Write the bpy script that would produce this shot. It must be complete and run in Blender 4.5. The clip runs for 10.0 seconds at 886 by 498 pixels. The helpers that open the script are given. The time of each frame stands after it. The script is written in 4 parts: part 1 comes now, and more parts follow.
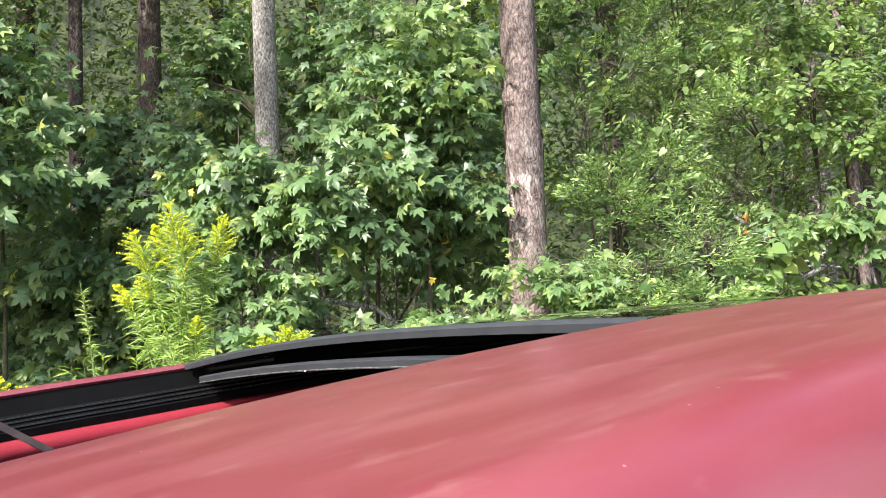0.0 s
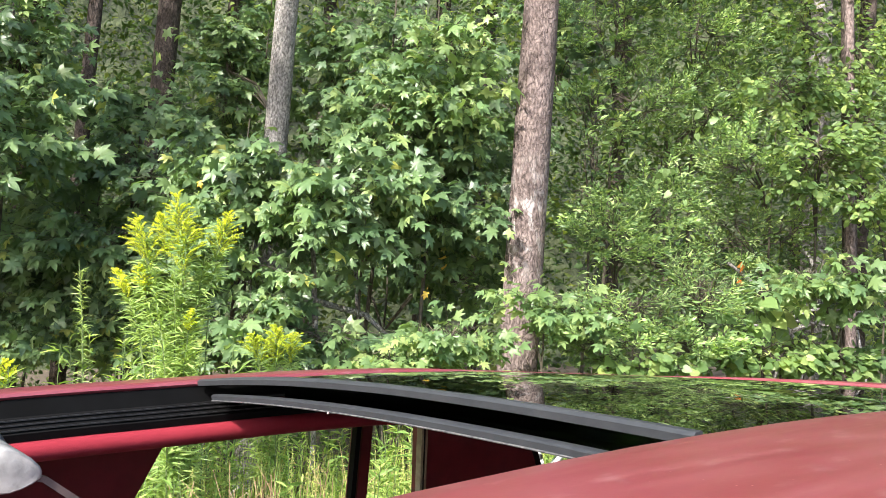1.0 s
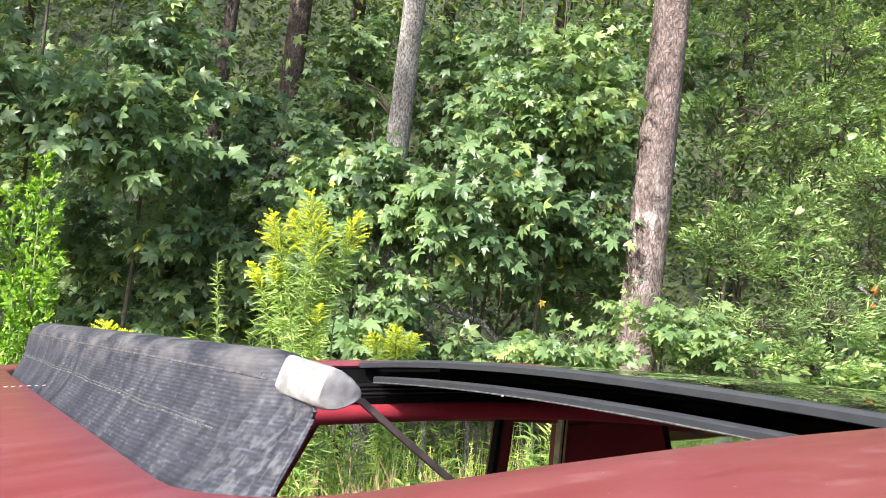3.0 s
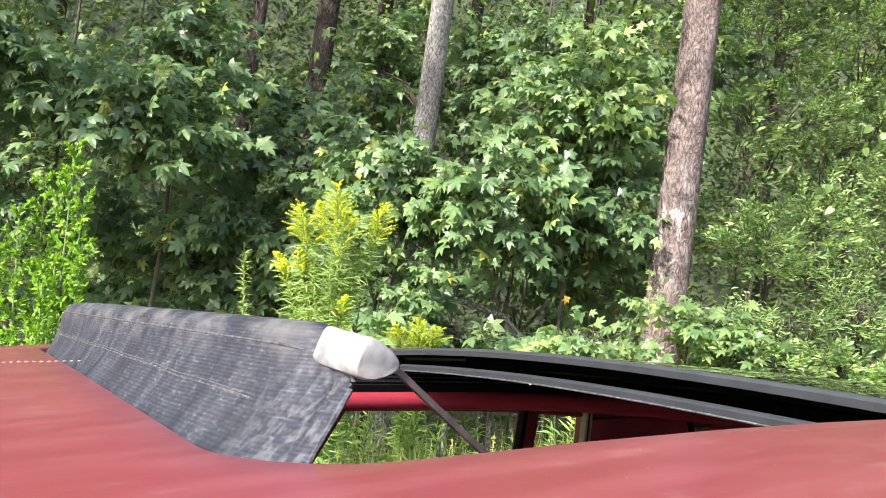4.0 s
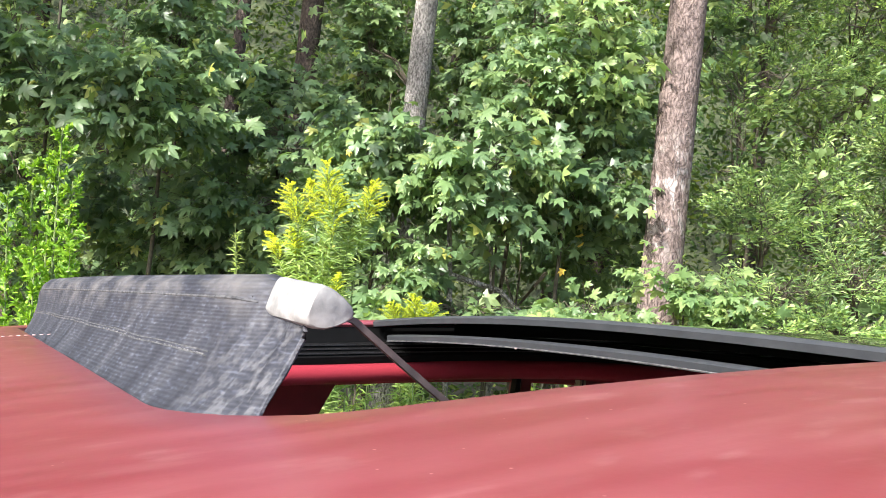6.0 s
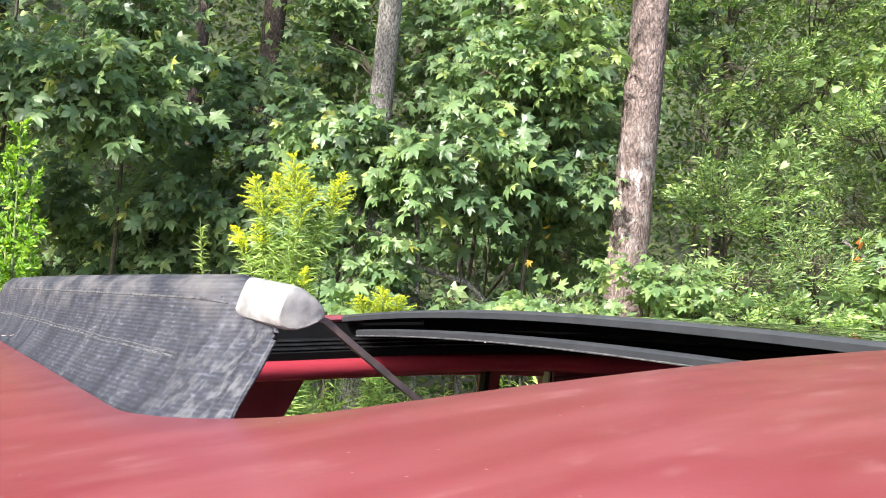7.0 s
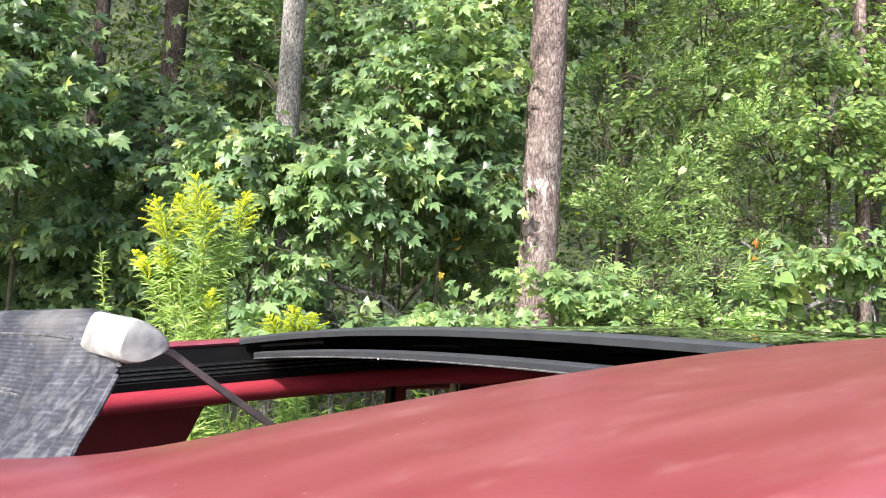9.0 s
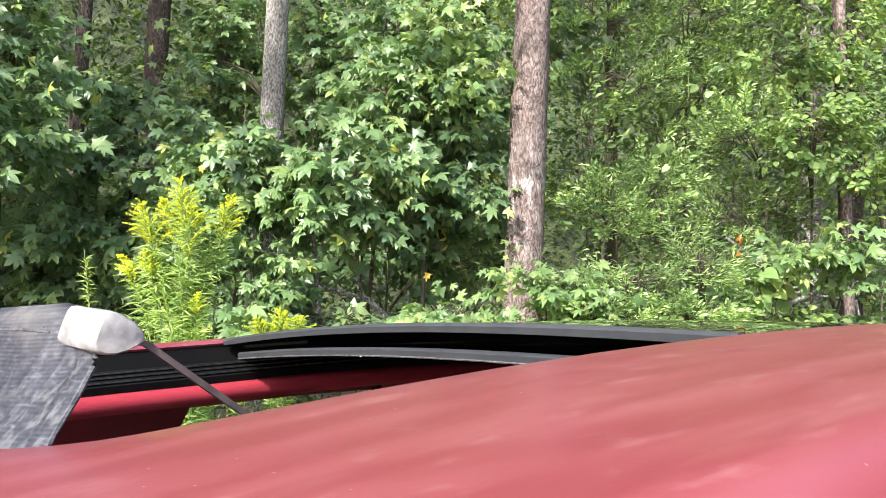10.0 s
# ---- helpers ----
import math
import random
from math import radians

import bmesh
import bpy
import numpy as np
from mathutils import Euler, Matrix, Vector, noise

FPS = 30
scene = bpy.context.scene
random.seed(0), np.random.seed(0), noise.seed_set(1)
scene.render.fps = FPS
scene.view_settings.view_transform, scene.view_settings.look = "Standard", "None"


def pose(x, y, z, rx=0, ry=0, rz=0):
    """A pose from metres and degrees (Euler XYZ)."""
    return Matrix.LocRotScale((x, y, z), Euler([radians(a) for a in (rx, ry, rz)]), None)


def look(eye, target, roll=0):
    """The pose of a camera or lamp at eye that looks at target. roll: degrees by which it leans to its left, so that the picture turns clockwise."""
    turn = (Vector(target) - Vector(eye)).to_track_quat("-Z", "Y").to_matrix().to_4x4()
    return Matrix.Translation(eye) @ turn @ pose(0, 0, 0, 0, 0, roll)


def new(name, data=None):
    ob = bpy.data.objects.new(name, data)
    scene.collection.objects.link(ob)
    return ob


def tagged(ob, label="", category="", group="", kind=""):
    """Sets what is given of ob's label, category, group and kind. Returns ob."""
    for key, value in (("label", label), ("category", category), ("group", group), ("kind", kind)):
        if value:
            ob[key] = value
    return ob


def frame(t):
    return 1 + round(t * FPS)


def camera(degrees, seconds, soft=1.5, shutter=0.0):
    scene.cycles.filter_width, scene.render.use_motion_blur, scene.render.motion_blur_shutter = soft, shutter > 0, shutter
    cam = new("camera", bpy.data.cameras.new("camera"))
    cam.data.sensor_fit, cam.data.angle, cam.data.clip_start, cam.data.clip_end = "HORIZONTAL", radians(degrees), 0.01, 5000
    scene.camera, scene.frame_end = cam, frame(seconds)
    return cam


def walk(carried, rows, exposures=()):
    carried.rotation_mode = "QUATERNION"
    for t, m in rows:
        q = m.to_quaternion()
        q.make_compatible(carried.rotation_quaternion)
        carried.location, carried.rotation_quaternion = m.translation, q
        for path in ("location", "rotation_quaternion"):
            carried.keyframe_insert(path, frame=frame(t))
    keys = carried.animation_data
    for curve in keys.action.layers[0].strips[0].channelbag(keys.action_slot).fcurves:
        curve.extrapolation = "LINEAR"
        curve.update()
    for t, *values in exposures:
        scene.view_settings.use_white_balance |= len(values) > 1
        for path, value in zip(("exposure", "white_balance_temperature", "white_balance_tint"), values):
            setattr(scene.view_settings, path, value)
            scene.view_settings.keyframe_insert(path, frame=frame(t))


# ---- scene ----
cam = camera(54.3, 10.0, soft=0.8)
walk(cam, [
    (0, look((0.0262, -0.3876, 1.6440), (0.6297, 0.4076, 1.7021), -5.38)),
    (0.5, look((0.0170, -0.3495, 1.6648), (0.6302, 0.4381, 1.7258), -1.53)),
    (1, look((-0.0280, -0.3681, 1.7044), (0.5872, 0.4177, 1.7679), 1.19)),
    (1.5, look((-0.0681, -0.3586, 1.7089), (0.5428, 0.4300, 1.7783), 1.14)),
    (2, look((-0.0936, -0.3381, 1.6992), (0.4603, 0.4917, 1.7674), 2.35)),
    (2.5, look((-0.0821, -0.3432, 1.6961), (0.4619, 0.4927, 1.7690), 2.58)),
    (3, look((-0.1060, -0.3278, 1.6702), (0.4111, 0.5250, 1.7423), 3.99)),
    (4.5, look((-0.1113, -0.3200, 1.6581), (0.3774, 0.5505, 1.7160), 4.89)),
    (5, look((-0.1067, -0.3116, 1.6550), (0.3779, 0.5618, 1.7031), 4.41)),
    (6.5, look((-0.0807, -0.3214, 1.6441), (0.4298, 0.5377, 1.6797), 2.71)),
    (7, look((-0.0868, -0.3172, 1.6488), (0.4454, 0.5287, 1.6826), 2.75)),
    (7.5, look((-0.0834, -0.3379, 1.6492), (0.4650, 0.4975, 1.6835), 2.59)),
    (8, look((-0.0630, -0.3255, 1.6572), (0.5136, 0.4905, 1.6995), 1.92)),
    (8.5, look((-0.0620, -0.3265, 1.6543), (0.5353, 0.4740, 1.7033), 0.97)),
    (9, look((-0.0662, -0.3437, 1.6539), (0.5436, 0.4472, 1.7053), 0.28)),
    (9.5, look((-0.0585, -0.3360, 1.6500), (0.5615, 0.4469, 1.7026), -0.16)),
    (10, look((-0.0651, -0.3553, 1.6482), (0.5560, 0.4267, 1.7013), -0.60)),
], exposures=[(0, 1.80), (3.2, 1.87), (4.5, 1.92), (10, 1.95)])

# ---- sky and sun ----
SUN_WAY = Vector((0.072, 0.030, -0.062)).normalized()      # the way the sunlight travels
world = bpy.data.worlds.new("sky")
scene.world = world
world.use_nodes = True
wn = world.node_tree.nodes
sky = wn.new("ShaderNodeTexSky")
sky.sky_type, sky.sun_disc = "NISHITA", False
sky.sun_elevation = math.asin(-SUN_WAY.z)
sky.sun_rotation = math.atan2(-SUN_WAY.x, -SUN_WAY.y)
sky.air_density, sky.dust_density = 1.0, 2.0
world.node_tree.links.new(sky.outputs[0], wn["Background"].inputs[0])
wn["Background"].inputs[1].default_value = 0.15
sun_data = bpy.data.lights.new("sun", "SUN")
sun_data.energy, sun_data.angle, sun_data.color = 3.45, radians(0.8), (1.0, 0.96, 0.89)
sun = new("sun", sun_data)
sun.matrix_world = Matrix.Translation((-6, -4, 9)) @ SUN_WAY.to_track_quat("-Z", "Y").to_matrix().to_4x4()


# ---- materials ----
def material(name, color, rough=0.5, metal=0.0, coat=0.0, spec=0.5):
    m = bpy.data.materials.new(name)
    m.use_nodes = True
    b = m.node_tree.nodes["Principled BSDF"]
    b.inputs["Base Color"].default_value = (*color, 1)
    b.inputs["Roughness"].default_value = rough
    b.inputs["Metallic"].default_value = metal
    b.inputs["Coat Weight"].default_value = coat
    b.inputs["Specular IOR Level"].default_value = spec
    return m


def noise_node(m, scale, detail=4.0, kind="ShaderNodeTexNoise", stretch=None):
    n, l = m.node_tree.nodes, m.node_tree.links
    co = n.new("ShaderNodeTexCoord")
    out = co.outputs["Object"]
    if stretch:
        mp = n.new("ShaderNodeMapping")
        mp.inputs["Scale"].default_value = stretch
        l.new(out, mp.inputs["Vector"])
        out = mp.outputs["Vector"]
    t = n.new(kind)
    t.inputs["Scale"].default_value = scale
    if "Detail" in t.inputs:
        t.inputs["Detail"].default_value = detail
    l.new(out, t.inputs["Vector"])
    return t


def ramp(m, source, stops):
    n, l = m.node_tree.nodes, m.node_tree.links
    r = n.new("ShaderNodeValToRGB")
    el = r.color_ramp.elements
    while len(el) < len(stops):
        el.new(0.5)
    for e, (p, c) in zip(el, stops):
        e.position, e.color = p, (*c, 1) if len(c) == 3 else c
    l.new(source, r.inputs[0])
    return r.outputs[0]


def mixed(m, factor, a, b, mode="MIX"):
    n, l = m.node_tree.nodes, m.node_tree.links
    x = n.new("ShaderNodeMix")
    x.data_type, x.blend_type = "RGBA", mode
    for sock, v in ((x.inputs[0], factor), (x.inputs[6], a), (x.inputs[7], b)):
        if isinstance(v, (int, float)):
            sock.default_value = v
        elif isinstance(v, tuple):
            sock.default_value = (*v, 1)
        else:
            l.new(v, sock)
    return x.outputs[2]


def bumped(m, source, strength, distance):
    n, l = m.node_tree.nodes, m.node_tree.links
    b = n.new("ShaderNodeBump")
    b.inputs["Strength"].default_value, b.inputs["Distance"].default_value = strength, distance
    l.new(source, b.inputs["Height"])
    l.new(b.outputs[0], n["Principled BSDF"].inputs["Normal"])


def set_in(m, name, out):
    m.node_tree.links.new(out, m.node_tree.nodes["Principled BSDF"].inputs[name])


def paint_material():
    m = material("red_car_paint", (0.165, 0.023, 0.033), 0.5, 0.0, 0.62)
    m.node_tree.nodes["Principled BSDF"].inputs["Coat Roughness"].default_value = 0.27
    smear = noise_node(m, 15, 9, stretch=(0.6, 3.0, 1)).outputs[0]
    film = ramp(m, smear, [(0.40, (0.160, 0.022, 0.032)), (0.74, (0.186, 0.038, 0.048))])
    # dull patches where dust lies
    patch = ramp(m, noise_node(m, 7, 5).outputs[0], [(0.44, (0, 0, 0)), (0.72, (0.22, 0.22, 0.22))])
    film = mixed(m, patch, film, (0.21, 0.062, 0.060))
    # long pale wipe marks along the roof, broken up by finer grain
    wipe = ramp(m, noise_node(m, 21, 7, stretch=(0.16, 2.6, 1)).outputs[0], [(0.56, (0, 0, 0)), (0.74, (0.12, 0.12, 0.12))])
    broken = ramp(m, noise_node(m, 60, 8, stretch=(0.5, 1.6, 1)).outputs[0], [(0.38, (0, 0, 0)), (0.62, (1, 1, 1))])
    film = mixed(m, mixed(m, 1.0, wipe, broken, "MULTIPLY"), film, (0.42, 0.24, 0.24))
    scuff = ramp(m, noise_node(m, 46, 10, stretch=(0.6, 1.3, 1)).outputs[0], [(0.60, (0, 0, 0)), (0.80, (0.3, 0.3, 0.3))])
    film = mixed(m, scuff, film, (0.38, 0.21, 0.21))
    spots = noise_node(m, 80, 0, "ShaderNodeTexVoronoi").outputs["Distance"]
    fleck = ramp(m, spots, [(0.028, (0.8, 0.8, 0.8)), (0.065, (0, 0, 0))])
    few = ramp(m, noise_node(m, 23, 2).outputs[0], [(0.53, (0, 0, 0)), (0.58, (1, 1, 1))])
    mask = mixed(m, 1.0, fleck, few, "MULTIPLY")
    set_in(m, "Base Color", mixed(m, mask, film, (0.40, 0.22, 0.21)))
    set_in(m, "Roughness", ramp(m, smear, [(0.35, (0.44,) * 3), (0.7, (0.55,) * 3)]))
    bumped(m, noise_node(m, 260, 2).outputs[0], 0.03, 0.002)
    return m


def cloth_material():
    m = material("black_mesh_cloth", (0.03, 0.032, 0.038), 0.8, 0, 0, 0.3)
    rib = noise_node(m, 1.0, 0, "ShaderNodeTexWave", stretch=(1, 1, 170))
    rib.bands_direction = "Z"
    rib.inputs["Distortion"].default_value = 1.2
    dash = noise_node(m, 520, 1, stretch=(0.5, 0.30, 1.0)).outputs[0]
    dust = noise_node(m, 26, 6, stretch=(0.6, 2.4, 0.30)).outputs[0]
    grey = ramp(m, dust, [(0.32, (0.011, 0.012, 0.018)), (0.52, (0.023, 0.025, 0.034)), (0.78, (0.050, 0.051, 0.060))])
    line = ramp(m, rib.outputs["Color"], [(0.2, (0.80, 0.80, 0.82)), (0.75, (1.12, 1.12, 1.12))])
    knit = ramp(m, dash, [(0.40, (0.80, 0.80, 0.80)), (0.60, (1.1, 1.1, 1.1)), (0.72, (2.0, 2.0, 1.95))])
    n, l = m.node_tree.nodes, m.node_tree.links
    co = n.new("ShaderNodeTexCoord")
    vm = n.new("ShaderNodeVectorMath")
    vm.operation = "DISTANCE"
    vm.inputs[1].default_value = (0.02, 0.02, 1.61)
    l.new(co.outputs["Object"], vm.inputs[0])
    near = ramp(m, vm.outputs["Value"], [(0.015, (1, 1, 1)), (0.065, (0, 0, 0))])
    lint = ramp(m, noise_node(m, 170, 7, stretch=(1, 1.5, 0.7)).outputs[0], [(0.46, (0, 0, 0)), (0.64, (0.8, 0.8, 0.8))])
    base = mixed(m, 1.0, mixed(m, 1.0, grey, line, "MULTIPLY"), knit, "MULTIPLY")
    base = mixed(m, mixed(m, 1.0, near, lint, "MULTIPLY"), base, (0.088, 0.088, 0.096))
    # dust that has settled along the upper seam
    xyz = n.new("ShaderNodeSeparateXYZ")
    l.new(co.outputs["Object"], xyz.inputs[0])
    band = ramp(m, xyz.outputs["Z"], [(0.0, (0, 0, 0)), (1.0, (1, 1, 1))])
    mr = n.new("ShaderNodeMapRange")
    mr.inputs["From Min"].default_value, mr.inputs["From Max"].default_value = 1.624, 1.641
    l.new(xyz.outputs["Z"], mr.inputs["Value"])
    l.new(mr.outputs["Result"], band.node.inputs[0])
    fleck = ramp(m, noise_node(m, 48, 8, stretch=(1, 0.7, 1.5)).outputs[0], [(0.42, (0, 0, 0)), (0.70, (0.75, 0.75, 0.75))])
    base = mixed(m, mixed(m, 1.0, band, fleck, "MULTIPLY"), base, (0.105, 0.10, 0.10))
    set_in(m, "Base Color", base)
    bumped(m, mixed(m, 0.5, rib.outputs["Color"], dash), 0.5, 0.0007)
    return m


def fabric_material(name, color):
    m = material(name, color, 0.95, 0, 0, 0.2)
    n = noise_node(m, 900, 2).outputs[0]
    dark = tuple(c * 0.7 for c in color)
    set_in(m, "Base Color", ramp(m, n, [(0.3, dark), (0.7, color)]))
    bumped(m, n, 0.5, 0.0015)
    return m


def worn_material(name, a, b, scale, rough=0.6, bump=0.15, depth=0.001):
    m = material(name, a, rough)
    n = noise_node(m, scale, 6).outputs[0]
    set_in(m, "Base Color", ramp(m, n, [(0.35, a), (0.65, b)]))
    bumped(m, n, bump, depth)
    return m


def glass_material(name, color, rough=0.01):
    m = material(name, color, rough)
    m.node_tree.nodes["Principled BSDF"].inputs["Transmission Weight"].default_value = 1.0
    m.node_tree.nodes["Principled BSDF"].inputs["IOR"].default_value = 1.5
    return m


def leaf_material(name, stops, through_tint, thin=0.35, rough=0.42, clumps=(1.4, 0.75, 1.1), gloss=0.28):
    """stops: colours over the leaves, picked leaf by leaf."""
    m = bpy.data.materials.new(name)
    m.use_nodes = True
    n, l = m.node_tree.nodes, m.node_tree.links
    b = n["Principled BSDF"]
    geo = n.new("ShaderNodeNewGeometry")
    col = ramp(m, geo.outputs["Random Per Island"], stops)
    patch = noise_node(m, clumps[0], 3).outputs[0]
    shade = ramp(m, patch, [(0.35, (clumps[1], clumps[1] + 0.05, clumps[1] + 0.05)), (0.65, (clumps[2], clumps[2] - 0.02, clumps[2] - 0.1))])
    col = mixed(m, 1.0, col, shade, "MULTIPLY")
    l.new(col, b.inputs["Base Color"])
    b.inputs["Roughness"].default_value = rough
    b.inputs["Specular IOR Level"].default_value = gloss
    tr = n.new("ShaderNodeBsdfTranslucent")
    l.new(mixed(m, 1.0, col, through_tint, "MULTIPLY"), tr.inputs["Color"])
    mx = n.new("ShaderNodeMixShader")
    mx.inputs[0].default_value = thin
    l.new(b.outputs[0], mx.inputs[1])
    l.new(tr.outputs[0], mx.inputs[2])
    l.new(mx.outputs[0], n["Material Output"].inputs["Surface"])
    return m


def bark_material(name, dark, light, scale=1.0, worn=None):
    """worn: the middle of a pale, rubbed patch."""
    m = material(name, light, 0.9, 0, 0, 0.2)
    n, l = m.node_tree.nodes, m.node_tree.links
    wob = noise_node(m, 14 * scale, 3).outputs["Color"]
    co = n.new("ShaderNodeTexCoord")
    mp = n.new("ShaderNodeMapping")
    mp.inputs["Scale"].default_value = (1.5, 1.5, 0.40)
    l.new(mixed(m, 0.085, co.outputs["Object"], wob, "ADD"), mp.inputs["Vector"])
    plates = n.new("ShaderNodeTexVoronoi")
    plates.feature = "DISTANCE_TO_EDGE"
    plates.inputs["Scale"].default_value = 30 * scale
    l.new(mp.outputs[0], plates.inputs["Vector"])
    crack = ramp(m, plates.outputs["Distance"], [(0.0, (0.52, 0.52, 0.52)), (0.12, (0.88, 0.88, 0.88)), (0.35, (1, 1, 1))])
    grain = noise_node(m, 60 * scale, 8, stretch=(1, 1, 0.6)).outputs[0]
    broad = noise_node(m, 7 * scale, 4, stretch=(1, 1, 0.5)).outputs[0]
    tone = ramp(m, grain, [(0.36, tuple(c * 0.8 for c in dark)), (0.5, tuple((a + b) / 2 for a, b in zip(dark, light))), (0.62, light)])
    tone = mixed(m, 1.0, tone, ramp(m, broad, [(0.35, (0.72, 0.7, 0.7)), (0.65, (1.15, 1.12, 1.1))]), "MULTIPLY")
    if worn:
        vm = n.new("ShaderNodeVectorMath")
        vm.operation = "DISTANCE"
        vm.inputs[1].default_value = worn
        l.new(co.outputs["Object"], vm.inputs[0])
        near = ramp(m, vm.outputs["Value"], [(0.10, (1, 1, 1)), (0.42, (0, 0, 0))])
        flakes = ramp(m, noise_node(m, 24, 6, stretch=(1, 1, 0.5)).outputs[0], [(0.5, (0, 0, 0)), (0.58, (1, 1, 1))])
        tone = mixed(m, mixed(m, 1.0, near, flakes, "MULTIPLY"), tone, (0.33, 0.29, 0.278))
    set_in(m, "Base Color", mixed(m, crack, tuple(c * 0.5 for c in dark), tone))
    bumped(m, mixed(m, 0.4, crack, grain), 1.0, 0.016)
    return m


PAINT = paint_material()
CLOTH = cloth_material()
LINER = fabric_material("red_headliner_fabric", (0.26, 0.022, 0.036))
TRIM = worn_material("dark_red_trim", (0.085, 0.006, 0.010), (0.12, 0.009, 0.014), 30, 0.5)
RUBBER = worn_material("grey_rubber", (0.022, 0.024, 0.028), (0.030, 0.032, 0.036), 60, 0.5)
BLACK = worn_material("black_plastic", (0.006, 0.006, 0.007), (0.012, 0.012, 0.013), 40, 0.4)
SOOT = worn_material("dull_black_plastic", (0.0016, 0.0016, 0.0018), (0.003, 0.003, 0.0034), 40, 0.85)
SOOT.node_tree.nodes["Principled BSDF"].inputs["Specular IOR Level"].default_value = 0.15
ARM = worn_material("brown_black_plastic", (0.02, 0.014, 0.014), (0.05, 0.035, 0.034), 120, 0.5)
TAN = worn_material("tan_rubber", (0.20, 0.165, 0.11), (0.30, 0.25, 0.17), 60, 0.7)
WHITE = worn_material("scuffed_white_plastic", (0.13, 0.129, 0.128), (0.215, 0.213, 0.21), 140, 0.65, 0.6)
DUSTY = worn_material("dusty_seam", (0.022, 0.023, 0.027), (0.074, 0.074, 0.078), 210, 0.95, 0.6)
DROPS = worn_material("dried_drop", (0.30, 0.19, 0.19), (0.46, 0.34, 0.33), 200, 0.8)
THREAD = worn_material("pale_thread", (0.045, 0.046, 0.052), (0.15, 0.15, 0.153), 160, 0.9)
DARK_GLASS = glass_material("dark_tinted_glass", (0.012, 0.016, 0.014))
CLEAR_GLASS = glass_material("clear_glass", (0.93, 0.97, 0.95))
TYRE = worn_material("tyre_rubber", (0.015, 0.015, 0.015), (0.03, 0.03, 0.03), 20, 0.8)
ALLOY = material("alloy", (0.5, 0.5, 0.52), 0.35, 1.0)
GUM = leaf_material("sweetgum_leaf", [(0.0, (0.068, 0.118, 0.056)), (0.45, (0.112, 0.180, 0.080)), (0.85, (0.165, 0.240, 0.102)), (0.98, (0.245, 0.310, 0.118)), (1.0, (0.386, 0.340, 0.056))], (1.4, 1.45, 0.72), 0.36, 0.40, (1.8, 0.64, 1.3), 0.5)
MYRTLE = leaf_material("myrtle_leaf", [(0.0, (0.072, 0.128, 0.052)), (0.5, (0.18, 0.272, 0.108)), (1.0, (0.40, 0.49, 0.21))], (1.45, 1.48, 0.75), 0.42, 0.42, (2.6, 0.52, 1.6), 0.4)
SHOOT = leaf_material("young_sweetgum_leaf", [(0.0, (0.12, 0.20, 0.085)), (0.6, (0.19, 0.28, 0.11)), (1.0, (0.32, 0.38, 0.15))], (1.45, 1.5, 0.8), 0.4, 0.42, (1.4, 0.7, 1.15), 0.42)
PRIVET = leaf_material("young_shrub_leaf", [(0.0, (0.085, 0.19, 0.025)), (0.6, (0.19, 0.34, 0.04)), (1.0, (0.30, 0.46, 0.06))], (1.4, 1.4, 0.5), 0.4, 0.35)
HERB = leaf_material("herb_leaf", [(0.0, (0.22, 0.33, 0.10)), (1.0, (0.39, 0.49, 0.17))], (1.4, 1.4, 0.6))
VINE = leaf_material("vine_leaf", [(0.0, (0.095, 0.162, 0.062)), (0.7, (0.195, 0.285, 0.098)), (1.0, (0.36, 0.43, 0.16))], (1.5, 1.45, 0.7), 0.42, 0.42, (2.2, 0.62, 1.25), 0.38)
DEEP = leaf_material("woodland_leaf", [(0.0, (0.058, 0.105, 0.040)), (0.7, (0.135, 0.205, 0.07)), (1.0, (0.33, 0.38, 0.12))], (1.45, 1.5, 0.65), 0.42)
GOLD = leaf_material("goldenrod_flower", [(0.0, (0.74, 0.78, 0.03)), (1.0, (0.90, 0.93, 0.12))], (1.1, 1.1, 0.7), 0.5, 0.8)
WEED = leaf_material("weed_leaf", [(0.0, (0.16, 0.27, 0.07)), (0.6, (0.26, 0.38, 0.10)), (1.0, (0.44, 0.52, 0.16))], (1.4, 1.4, 0.6), 0.4, 0.5)
DRY = worn_material("dry_stalk", (0.20, 0.12, 0.06), (0.38, 0.26, 0.15), 30, 0.9)
STRAW = leaf_material("grass_blade", [(0.0, (0.21, 0.33, 0.075)), (0.55, (0.34, 0.45, 0.12)), (0.85, (0.54, 0.54, 0.22)), (1.0, (0.56, 0.44, 0.23))], (1.3, 1.3, 0.6), 0.45)
SEED = leaf_material("seed_head", [(0.0, (0.40, 0.46, 0.15)), (0.7, (0.55, 0.55, 0.22)), (1.0, (0.52, 0.38, 0.20))], (1.2, 1.2, 0.7), 0.4, 0.8)
ORANGE = leaf_material("orange_leaf", [(0.0, (0.42, 0.13, 0.03)), (1.0, (0.5, 0.18, 0.04))], (1.3, 1.1, 0.5))
YELLOW = leaf_material("yellow_leaf", [(0.0, (0.6, 0.38, 0.04)), (1.0, (0.7, 0.5, 0.08))], (1.3, 1.1, 0.5))
PINE_WORN = bark_material("worn_pine_bark", (0.115, 0.088, 0.083), (0.235, 0.188, 0.177), 1.0, (3.38, 3.2, 2.20))
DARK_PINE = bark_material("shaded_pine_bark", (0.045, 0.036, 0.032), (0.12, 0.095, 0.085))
GREY_BARK = bark_material("grey_bark", (0.17, 0.16, 0.15), (0.44, 0.42, 0.40), 1.3)
